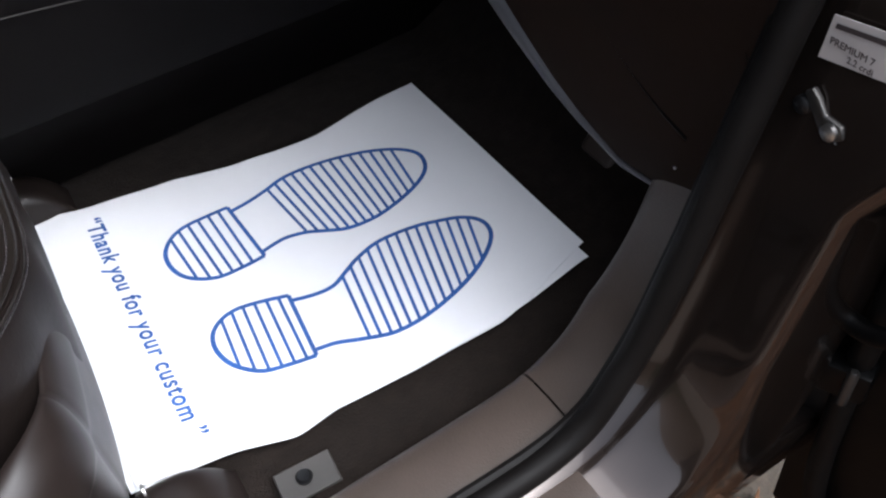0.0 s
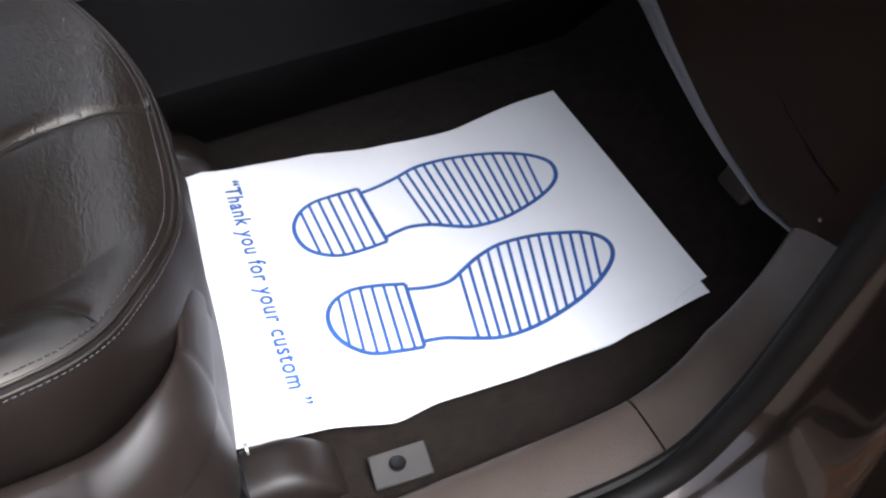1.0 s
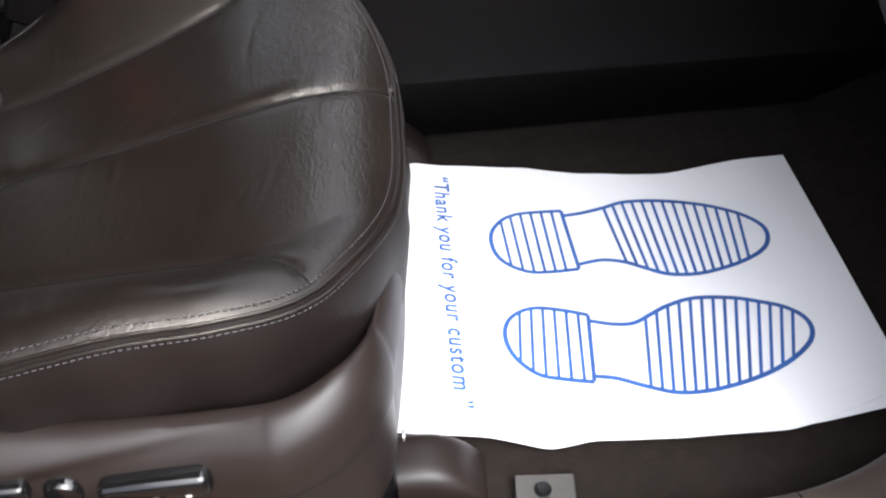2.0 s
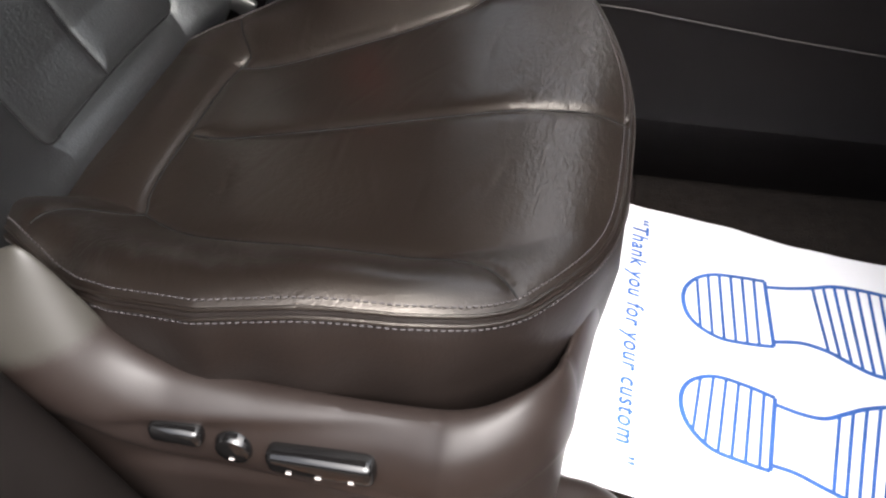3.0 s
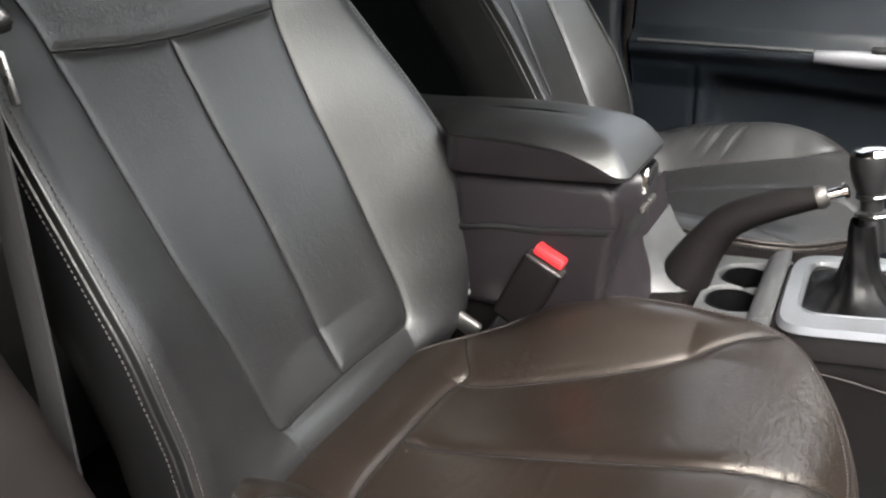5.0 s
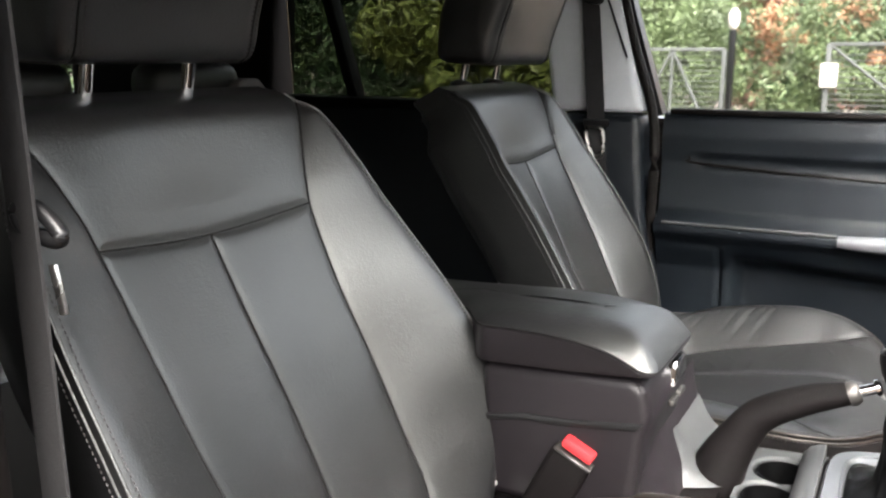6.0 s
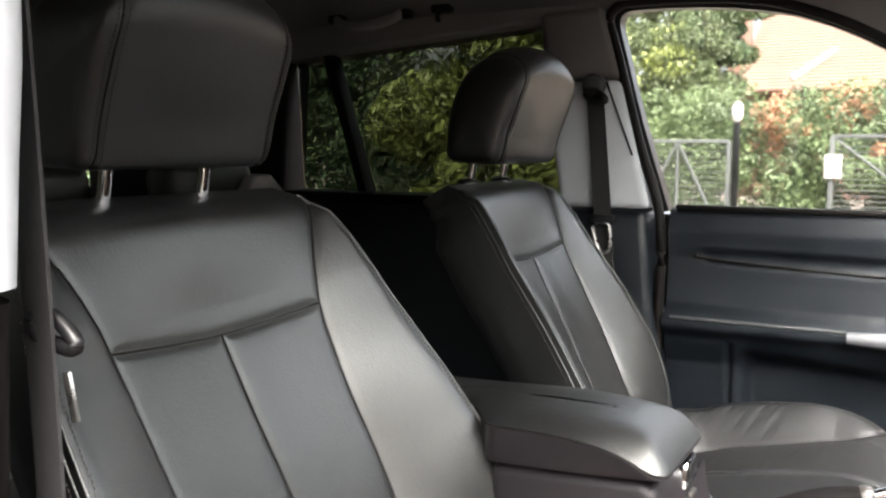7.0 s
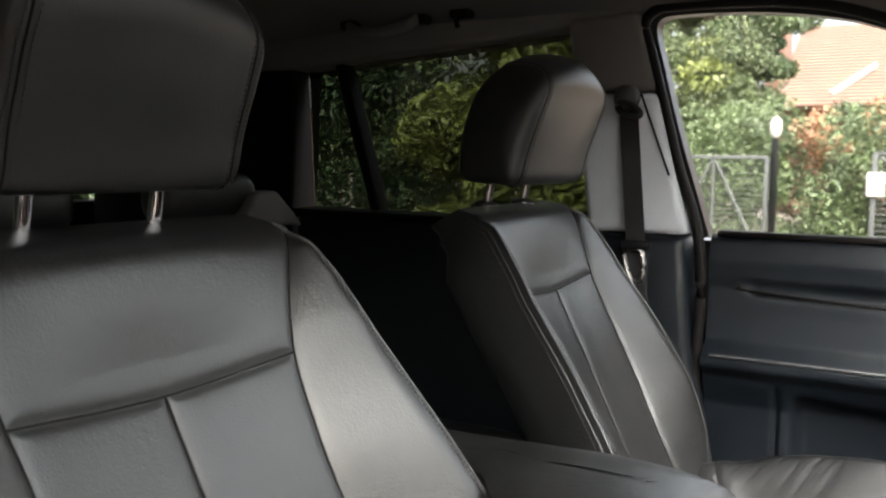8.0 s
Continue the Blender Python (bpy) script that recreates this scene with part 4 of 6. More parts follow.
# rear bench
def rear_bench():
    bench = empty("rear_seat", "dark leather rear bench seat with low headrests", "rear seat")
    y, v = np.meshgrid(np.linspace(-0.28, 1.02, 70), np.linspace(0, 1, 40), indexing="ij")
    z = 0.30 + 0.40 * v - 0.02 * v ** 6
    x = -1.22 - 0.17 * v + 0.02 * np.cos((y - 0.37) * 9) - 0.05 * v ** 8
    front = np.stack([x, y, z], -1)
    rear = front + np.array([-0.14, 0, 0])
    part("bench_back", grid(np.concatenate([front, rear[:, ::-1]], 1), wrap_v=True, cap=True), LEATHER_BACK, bench)
    part("bench_cushion", box((-1.02, 0.37, 0.24), (0.50, 1.28, 0.16), 0.05, 4), LEATHER_BACK, bench)
    for yy, m in ((-0.10, LEATHER_BACK), (0.37, LEATHER_BACK), (0.80, LEATHER_BACK)):
        part("rear_headrest", box((-1.42, yy, 0.735), (0.10, 0.25, 0.10), 0.04, 4), m, bench)
    return bench


rear_bench()
cover = empty("belt_cover", "pale grey rear belt cover beside the bench", "belt cover")
part("cover_body", prism([(0.84, 0.69), (0.88, 0.745), (0.935, 0.748), (0.99, 0.70), (1.02, 0.67)], -1.40, -1.34, "x", 0.008, 3), material("pale grey shell", (0.16, 0.15, 0.145), 0.6, scale=12), cover)


# ---- centre console ----
def console():
    con = empty("centre_console", "dark plastic centre console with padded armrest", "console")
    xs = np.linspace(-0.62, 0.60, 90)
    rows = []
    for x in xs:
        top_z = np.interp(x, [-0.62, -0.27, -0.20, -0.10, 0.05, 0.25, 0.60], [0.33, 0.33, 0.322, 0.33, 0.345, 0.38, 0.45])
        sunk = 0.075 if -0.215 < x < -0.118 else 0.0
        sec = [(0.50, 0.0), (0.505, 0.15), (0.50, top_z - 0.02), (0.488, top_z), (0.474, top_z - sunk), (0.37, top_z - sunk), (0.276, top_z - sunk), (0.262, top_z), (0.250, top_z - 0.016), (0.252, top_z - 0.06), (0.262, 0.18), (0.290, 0.166), (0.335, 0.11), (0.375, 0.04), (0.39, 0.0)]
        sec = smooth_line(sec, 60)
        rows.append(np.stack([np.full(60, x), sec[:, 0], sec[:, 1]], -1))
    bodyp = part("console_body", grid(np.array(rows), wrap_v=True, cap=True), PLASTIC, con)
    lx = np.linspace(-0.30, 0.33, 40)
    part("trim_line", tube(np.stack([lx, np.full(40, 0.2485), np.interp(lx, [-0.3, -0.045, 0.11, 0.33], [0.325, 0.312, 0.292, 0.27])], -1), 0.0009, 6), SHIELD, bodyp)
    cx2 = np.linspace(-0.3, 0.6, 40)
    part("carpet_edge", tube(np.stack([cx2, np.full(40, 0.282), 0.172 + 0.006 * np.sin(cx2 * 9)], -1), 0.006, 8), CARPET, bodyp)
    # storage box under the armrest
    box_out = [(-0.455, 0.32), (-0.46, 0.472), (-0.292, 0.482), (-0.278, 0.47), (-0.272, 0.44), (-0.280, 0.42), (-0.290, 0.32)]
    part("bin", prism(box_out, 0.228, 0.394, "y", 0.012, 3), BIN, con)
    part("bin_rear", prism([(-0.60, 0.32), (-0.60, 0.470), (-0.45, 0.470), (-0.45, 0.32)], 0.280, 0.390, "y", 0.006), PLASTIC, con)
    part("bin_rim", prism([(-0.458, 0.414), (-0.44, 0.417), (-0.41, 0.424), (-0.36, 0.426), (-0.29, 0.436), (-0.279, 0.436), (-0.286, 0.429), (-0.36, 0.419), (-0.41, 0.417), (-0.44, 0.410), (-0.458, 0.408)], 0.2255, 0.3965, "y", 0.001), BLACK, con)
    # padded lid: a flat band round the side that runs out at the front, a domed pad over it
    def lid_ring(d, height):
        """The lid's outline drawn in by d, at a height that depends on x."""
        x0, x1, y0, y1 = -0.64 + d, -0.269 - d, 0.2222 + d, 0.3905 - d
        r = max(0.020 - 0.7 * d, 0.006)
        pts = []
        for cx3, cy3, a0 in ((x1 - r, y1 - r, 0), (x0 + r, y1 - r, 90), (x0 + r, y0 + r, 180), (x1 - r, y0 + r, 270)):
            for k in range(9):
                a = radians(a0 + 90 * k / 8)
                pts.append((cx3 + r * math.cos(a), cy3 + r * math.sin(a)))
        pts.append(pts[0])
        p = np.array(pts)
        step = np.r_[0, np.cumsum(np.hypot(*np.diff(p, axis=0).T))]
        q = np.linspace(0, step[-1], 141)[:-1]
        x, y = np.interp(q, step, p[:, 0]), np.interp(q, step, p[:, 1])
        slim = 0.282 + (y - 0.2222) * 0.64
        k = np.clip((-0.452 - x) / 0.06, 0, 1)
        return np.stack([x, y + (slim - y) * k * k * (3 - 2 * k), height(x)], -1)

    def lid_low(x):
        return eased(x, [-0.60, -0.45, -0.35, -0.292, -0.265], [0.474, 0.475, 0.480, 0.485, 0.486], 0.02)

    def lid_seam(x):
        return eased(x, [-0.60, -0.43, -0.39, -0.355, -0.33, -0.308, -0.292, -0.280, -0.265], [0.510, 0.5155, 0.5155, 0.513, 0.509, 0.5025, 0.495, 0.489, 0.4885], 0.008)

    def lid_top(x):
        return eased(x, [-0.60, -0.50, -0.42, -0.34, -0.265], [0.508, 0.523, 0.531, 0.530, 0.522], 0.03)

    rows = [lid_ring(0.006, lid_low), lid_ring(0.0015, lambda x: lid_low(x) + 0.0008), lid_ring(0.0, lambda x: lid_low(x) + np.minimum(0.004, 0.4 * (lid_seam(x) - lid_low(x)))),
            lid_ring(0.0, lambda x: lid_seam(x) - np.minimum(0.0014, 0.2 * (lid_seam(x) - lid_low(x)))), lid_ring(0.0022, lid_seam), lid_ring(0.0004, lambda x: lid_seam(x) + 0.0022)]
    for d in (0.002, 0.0045, 0.008, 0.013, 0.020, 0.029, 0.040, 0.053, 0.066, 0.080):
        rise = 1 - (1 - min(d / 0.062, 1)) ** 2.6
        rows.append(lid_ring(d, lambda x, q=rise: lid_seam(x) + 0.0022 + (lid_top(x) - lid_seam(x) - 0.0022) * q))
    lid = part("armrest", grid(np.array(rows[4:]), wrap_v=True, cap=True), LEATHER_BACK, con, "padded black leather armrest lid")
    part("side_band", grid(np.array(rows[:5]), wrap_v=True), BIN, lid, "smooth dark band round the lid")
    part("seam", tube(lid_ring(0.0016, lid_seam), 0.0011, 6, closed=True), SEAM_SHADE, lid)
    part("latch", prism([(0.312, 0.448), (0.362, 0.448), (0.358, 0.477), (0.318, 0.477)], -0.284, -0.270, "x", 0.003), CHROME, con, "chrome armrest latch")
    part("latch_hole", prism([(0.320, 0.456), (0.357, 0.456), (0.353, 0.4735), (0.324, 0.4735)], -0.272, -0.2685, "x", 0.001), BLACK, con)
    for y in (0.318, 0.350):
        part("button", box((-0.272, y, 0.432), (0.006, 0.024, 0.007), 0.002), IRONISH, con, "small metal button")
    # front of the bin curving out into the tray
    for name, mat, f in (("fairing", BIN, [(-0.286, 0.428), (-0.283, 0.405), (-0.278, 0.385), (-0.270, 0.364), (-0.262, 0.345), (-0.255, 0.32)]), ("tray_ramp", TRAY, [(-0.276, 0.385), (-0.262, 0.359), (-0.244, 0.343), (-0.206, 0.3295)])):
        f = smooth_line(f, 16)
        rows = []
        for y in np.linspace(0.232, 0.474, 40):
            k = np.clip((y - (0.245 if mat is BIN else 0.312)) / 0.06, 0, 1)
            k = k * (2 - k)
            rows.append(np.stack([-0.292 + (f[:, 0] + 0.292) * k, np.full(16, y), f[:, 1]], -1))
        part(name, grid(np.array(rows)), mat, con)
    # tray with two cup wells sunk into it
    x, y = np.meshgrid(np.linspace(-0.208, -0.122, 60), np.linspace(0.274, 0.474, 130), indexing="ij")
    d = np.minimum(np.hypot(x + 0.170, y - 0.350) - 0.031, np.hypot(x + 0.164, y - 0.420) - 0.031)
    z = 0.3315 + 0.06 * (x + 0.165) - 0.06 / (1 + np.exp(np.clip(d / 0.0012, -40, 40)))
    # near-black inserts darken the wells in place of the shade inside them
    for q in ((-0.170, 0.350), (-0.164, 0.420)):
        part("cup_liner", lathe([(0.001, -0.055), (0.029, -0.055), (0.0302, -0.004), (0.0292, -0.004), (0.028, -0.052), (0.001, -0.052)], (*q, 0.3315)), BOOT, con, "black insert standing in for the shade inside the cup well")
    part("cup_tray", grid(np.stack([x, y, z], -1), flip=True), TRAY, con, "dark grey tray with two cup wells")
    # gear surround
    def ring(x0, x1, y0, y1, r, z, n=60):
        pts = []
        for k in range(n):
            a = 2 * math.pi * k / n
            c, s_ = math.cos(a), math.sin(a)
            e = 0.35
            px = (x0 + x1) / 2 + (x1 - x0) / 2 * math.copysign(abs(c) ** e, c)
            py = (y0 + y1) / 2 + (y1 - y0) / 2 * math.copysign(abs(s_) ** e, s_)
            pts.append((px, py, z + 0.12 * (px + 0.02)))
        return np.array(pts)
    rows = [ring(-0.140, 0.17, 0.246, 0.476, 0, 0.334), ring(-0.136, 0.165, 0.249, 0.472, 0, 0.350), ring(-0.126, 0.153, 0.256, 0.460, 0, 0.3575), ring(-0.10, 0.01, 0.29, 0.43, 0, 0.3555)]
    part("gear_plinth", grid(np.array(rows), wrap_v=True), PLASTIC, con)
    rows = [ring(-0.122, 0.026, 0.252, 0.456, 0, 0.358), ring(-0.119, 0.023, 0.255, 0.453, 0, 0.3655),
            ring(-0.104, 0.010, 0.284, 0.438, 0, 0.3665), ring(-0.101, 0.007, 0.287, 0.435, 0, 0.362), ring(-0.100, 0.006, 0.288, 0.434, 0, 0.358)]
    part("gear_surround", grid(np.array(rows), wrap_v=True), SILVER, con, "satin silver gear lever surround")
    part("gear_shoulder", prism([(-0.152, 0.325), (-0.149, 0.340), (-0.142, 0.349), (-0.133, 0.3535), (-0.1245, 0.3555), (-0.1245, 0.325)], 0.268, 0.462, "y", 0.002), TRAY, con, "grey shoulder behind the gear surround")
    rim = ring(-0.1025, 0.0085, 0.2855, 0.4365, 0, 0.3668)
    part("gear_border", tube(rim, 0.0010, 6, closed=True), SILVER, con, "thin bright inner border")
    return con


console()


def gear_lever():
    g = empty("gear_lever", "black gear lever with crumpled leather boot and chrome cap", "gear lever")
    rows = []
    steps = ((0.3625, 1.00), (0.3575, 0.97), (0.354, 0.90), (0.355, 0.80), (0.359, 0.70), (0.362, 0.60), (0.367, 0.51), (0.374, 0.43), (0.382, 0.37), (0.391, 0.325), (0.400, 0.30), (0.409, 0.28), (0.418, 0.265), (0.428, 0.25), (0.437, 0.225))
    for k, (h, sc) in enumerate(steps):
        ring = []
        slack = math.exp(-((sc - 0.62) / 0.28) ** 2)
        for j in range(72):
            a = 2 * math.pi * j / 72
            c, s_ = math.cos(a), math.sin(a)
            e = 0.40 + 0.55 * np.clip((1 - sc) / 0.6, 0, 1)
            fold = 1 + slack * (0.20 * math.sin(4 * a + 0.9 + 0.25 * k) * (sc < 0.95) + 0.08 * math.sin(9 * a + 0.7 * k)) * (sc < 0.95) + 0.05 * math.sin(3 * a + 1.3 * k) * (sc < 0.5)
            lean = 0.010 * np.clip((h - 0.36) / 0.08, 0, 1)
            px = -0.047 - lean + 0.0555 * sc * fold * math.copysign(abs(c) ** e, c)
            py = 0.361 + 0.0755 * sc * fold * math.copysign(abs(s_) ** e, s_)
            ring.append((px, py, h + 0.12 * (px + 0.02) * sc + 0.006 * slack * math.sin(4 * a - 0.6) * (sc < 0.95)))
        rows.append(ring)
    part("boot", grid(np.array(rows), wrap_v=True), BOOT, g, "crumpled black leather boot")
    ax = (-0.16, 0.06, 1)
    at = (-0.044, 0.364, 0.405)
    part("stem", lathe([(0.014, 0.0), (0.013, 0.03), (0.012, 0.035), (0.0158, 0.037), (0.0158, 0.042), (0.011, 0.044), (0.011, 0.055), (0.0158, 0.057), (0.0158, 0.062), (0.012, 0.064)], at, axis=ax), BLACK, g)
    for h in (0.0395, 0.0595):
        part("ring", lathe([(0.0155, -0.0014), (0.0168, 0), (0.0155, 0.0014)], Vector(at) + Vector(ax).normalized() * h, axis=ax), CHROME, g)
    kat = Vector(at) + Vector(ax).normalized() * 0.062
    knob = part("knob", lathe([(0.014, 0), (0.0175, 0.008), (0.0205, 0.020), (0.0215, 0.031), (0.0205, 0.039), (0.017, 0.042)], kat, axis=ax), BLACK, g)
    part("cap", lathe([(0.020, 0.0375), (0.0208, 0.040), (0.018, 0.0448), (0.010, 0.047), (0.001, 0.0475)], kat, axis=ax), CHROME, knob, "chrome cap of the knob")


gear_lever()


def handbrake():
    h = empty("handbrake", "black cranked handbrake lever with chrome button", "handbrake")
    line = smooth_line([(-0.254, 0.366, 0.250), (-0.243, 0.371, 0.292), (-0.234, 0.375, 0.323), (-0.224, 0.377, 0.352), (-0.210, 0.379, 0.380), (-0.189, 0.381, 0.409), (-0.145, 0.385, 0.433), (-0.100, 0.389, 0.448)], 44)
    r = np.interp(np.linspace(0, 1, 44), [0, 0.35, 0.6, 0.9, 1], [0.034, 0.030, 0.0215, 0.0155, 0.0115])
    part("lever", tube(line, r, 18), PLASTIC, h)
    part("tip", lathe([(0.013, -0.006), (0.0135, 0.0), (0.010, 0.006)], line[-1], axis=(0.85, 0.1, 0.35)), IRONISH, h)
    part("button", lathe([(0.006, 0.0), (0.006, 0.016), (0.009, 0.017), (0.009, 0.021), (0.004, 0.023)], line[-1] + np.array([0.004, 0, 0.002]), axis=(0.85, 0.1, 0.35)), CHROME, h, "chrome release button")


handbrake()


def buckle():
    b = empty("belt_buckle", "black belt buckle with red release button", "belt buckle")
    part("buckle_body", box((-0.368, 0.224, 0.352), (0.046, 0.022, 0.088), 0.007, 3, (0, 26, 0)), PLASTIC, b)
    part("release", box((-0.3435, 0.224, 0.3985), (0.036, 0.017, 0.012), 0.003, 2, (0, 26, 0)), RED, b, "red release button")
    part("stalk", box((-0.405, 0.224, 0.285), (0.026, 0.008, 0.10), 0.003, 2, (0, 30, 0)), BLACK, b)
    part("slot_plate", box((-0.3475, 0.2235, 0.390), (0.044, 0.024, 0.003), 0.001, 1, (0, 26, 0)), IRONISH, b)


buckle()
st = empty("seat_hinge_cover", "bare steel recliner plate between backrest and cushion", "hinge plate")
part("plate", box((-0.437, 0.203, 0.311), (0.046, 0.010, 0.020), 0.003, 2, (0, 28, 0)), STEEL, st)


# ---- footwell ----
def footwell():
    # inner scuff plate along the sill, turning up the windscreen pillar
    spine = smooth_line([(-0.62, -0.275, 0.058), (-0.2, -0.262, 0.052), (0.10, -0.255, 0.050), (0.28, -0.252, 0.052), (0.36, -0.250, 0.075), (0.405, -0.248, 0.120), (0.435, -0.246, 0.18), (0.46, -0.245, 0.25), (0.50, -0.245, 0.40), (0.53, -0.245, 0.62)], 110)
    rows = []
    tan = np.gradient(spine, axis=0)
    for p, t in zip(spine, tan):
        t = t / np.linalg.norm(t)
        up = np.cross((0, 1, 0), t)
        up = -up if up[2] < 0 and abs(t[0]) > 0.5 else up
        up = np.cross(t, (0, 1, 0)) if np.dot(np.cross(t, (0, 1, 0)), (-1, 0, 1)) > 0 else -np.cross(t, (0, 1, 0))
        sec = smooth_line([(0.048, -0.055), (0.046, -0.022), (0.034, -0.004), (0.0, 0.004), (-0.030, 0.004), (-0.042, -0.006), (-0.044, -0.03)], 26)
        wide = np.interp(p[2] + 0.2 * max(0, p[0] - 0.28), [0.05, 0.10], [1.0, 1.45])
        rows.append([p + np.array([0, a * (wide if a > 0 else 1), 0]) + up * b for a, b in sec])
    rows = np.array(rows)
    cut = int(np.argmin(abs(spine[:, 0] - 0.283) + (spine[:, 2] > 0.1)))
    structure("trim_sill", grid(rows[:cut + 1] - np.array([0.0010, 0, 0])), SCUFF, "grained dark plastic scuff plate along the sill", "sill trim")
    structure("trim_kick", grid(rows[cut:] + np.array([0.0010, 0, 0.0])), SCUFF, "dark kick panel trim rising up the pillar", "kick panel")
    loop = smooth_line([(-0.50, -0.312, 0.074), (-0.2, -0.306, 0.062), (0.10, -0.302, 0.058), (0.26, -0.300, 0.062), (0.325, -0.299, 0.125), (0.365, -0.298, 0.21), (0.398, -0.297, 0.30), (0.428, -0.297, 0.39), (0.452, -0.297, 0.47), (0.46, -0.297, 0.60)], 120)
    structure("door_seal_near", tube(loop, 0.0125, 12), RUBBER, "black rubber door seal round the opening", "door seal")
    structure("door_seal_lip", tube(loop + np.array([0.008, 0.014, 0.004]), 0.006, 8), RUBBER, "thin inner lip of the door seal", "door seal")
    # painted body flange outside the seal
    body_line = smooth_line([(-0.62, -0.325, 0.045), (-0.2, -0.325, 0.032), (0.10, -0.325, 0.026), (0.262, -0.325, 0.030), (0.345, -0.325, 0.085), (0.392, -0.325, 0.18), (0.425, -0.325, 0.29), (0.455, -0.325, 0.40), (0.475, -0.325, 0.50), (0.48, -0.325, 0.62)], 120)
    rows = []
    tan = np.gradient(body_line, axis=0)
    for i, (p, t) in enumerate(zip(body_line, tan)):
        t = t / np.linalg.norm(t)
        nrm = np.array([t[2], 0, -t[0]])
        if nrm[2] > 0:
            nrm = -nrm
        wide = np.interp(p[2], [0.30, 0.36, 0.42], [1.0, 1.6, 3.0])
        sec = smooth_line([(0.035, -0.010), (0.020, -0.003), (0.005, 0.0), (-0.020, 0.001), (-0.042, 0.001), (-0.050, 0.004), (-0.054, 0.014), (-0.055, 0.05), (-0.052, 0.11)], 40)
        # the sill falls away towards the outside at its foot
        fall = 0.50 * np.interp(p[2], [0.06, 0.16], [1.0, 0.0])
        rows.append([p + np.array([0, a * wide, 0]) + nrm * (b + fall * max(0.0, 0.005 - a) * (a > -0.0505) + fall * 0.055 * (a <= -0.0505)) for a, b in sec])
    structure("body_flange", grid(np.array(rows)), PAINT, "glossy dark grey painted sill and pillar flange", "car body")
    structure("body_side", prism([(0.50, -0.10), (0.52, 0.2), (0.54, 0.62), (0.95, 0.62), (0.95, -0.10)], -0.338, -0.28, "y", 0.01), PAINT, "dark grey painted front pillar", "car body")
    # grained cover on the outer sill
    rows = []
    for k in np.linspace(-0.55, 0.272, 30):
        zz = np.interp(k, [-0.62, -0.2, 0.10, 0.262], [0.045, 0.032, 0.026, 0.030]) + 0.0035
        rows.append([(k, y, zz + d) for y, d in ((-0.312, 0.0), (-0.330, 0.0012), (-0.350, 0.001), (-0.366, -0.004), (-0.374, -0.016), (-0.376, -0.05))])
    structure("trim_sill_outer", grid(np.array(rows)), SCUFF, "grained plastic cover on the outer sill", "sill trim")
    # lower dash over the pedals
    rows = []
    for y in np.linspace(-0.30, 0.26, 50):
        low = np.interp(y, [-0.30, -0.255, -0.21, -0.143, -0.113, -0.083, -0.043, -0.007, 0.03, 0.06, 0.26], [0.215, 0.194, 0.176, 0.167, 0.174, 0.182, 0.198, 0.217, 0.238, 0.258, 0.36])
        sec = smooth_line([(0.70, low + 0.10), (0.56, low + 0.03), (0.475, low - 0.002), (0.452, low + 0.004), (0.444, low + 0.024), (0.44, low + 0.10), (0.43, 0.45), (0.41, 0.54), (0.46, 0.62), (0.80, 0.66)], 60)
        rows.append(np.stack([sec[:, 0], np.full(60, y), sec[:, 1]], -1))
    dash = empty("dashboard", "dark brown-grey lower dashboard panel over the footwell", "dashboard")
    part("dash_panel", grid(np.array(rows)), DASH, dash)
    dy = np.linspace(-0.20, 0.24, 40)
    low = np.interp(dy, [-0.30, -0.255, -0.21, -0.143, -0.113, -0.083, -0.043, -0.007, 0.03, 0.06, 0.26], [0.215, 0.194, 0.176, 0.167, 0.174, 0.182, 0.198, 0.217, 0.238, 0.258, 0.36])
    strip = np.stack([np.full(40, 0.449), dy, low + 0.002], -1)
    part("edge_strip", tube(strip, np.interp(dy, [-0.2, -0.10, 0.05, 0.24], [0.0015, 0.004, 0.012, 0.020]), 10), KICK, dash, "pale grey edge under the dash")
    part("panel_gap", tube(smooth_line([(0.4385, -0.06, 0.36), (0.4395, -0.098, 0.324), (0.440, -0.14, 0.293), (0.4405, -0.187, 0.270), (0.441, -0.223, 0.258)], 30) + np.array([0.0012, 0, 0]), 0.0026, 6), BOOT, dash)
    part("glovebox", box((0.62, 0.67, 0.40), (0.36, 0.74, 0.40), 0.05, 4), PLASTIC, dash)
    hood = smooth_line([(0.47, 0.520), (0.405, 0.548), (0.335, 0.578), (0.288, 0.615), (0.276, 0.660), (0.300, 0.706), (0.38, 0.742), (0.50, 0.742), (0.64, 0.700), (0.765, 0.655), (0.79, 0.56), (0.62, 0.50)], 60, closed=True)
    part("dash_hood", grid(np.stack([np.stack([hood[:, 0] + 0.02 * abs(y - 0.37) ** 2, np.full(60, y), hood[:, 1]], -1) for y in np.linspace(-0.315, 1.055, 40)]), wrap_v=True, cap=True), PLASTIC, dash, "dark dashboard top")
    part("clip", box((0.4405, -0.216, 0.222), (0.002, 0.003, 0.003), 0.001), STEEL, dash)
    # pedals
    ped = empty("accelerator_pedal", "dark grey rubber accelerator pedal in the footwell", "pedal", "pedals")
    part("pad", box((0.60, 0.005, 0.075), (0.020, 0.055, 0.17), 0.008, 3, (0, 38, 0)), SCUFF, ped)
    part("arm", tube(smooth_line([(0.61, 0.005, 0.10), (0.66, 0.005, 0.17), (0.68, 0.005, 0.30)], 16), 0.008, 8), BLACK, ped)
    for k in range(5):
        part("rib", box((0.562 + 0.021 * k, 0.005, 0.032 + 0.027 * k), (0.006, 0.045, 0.006), 0.001, 1, (0, 38, 0)), RUBBER, ped)
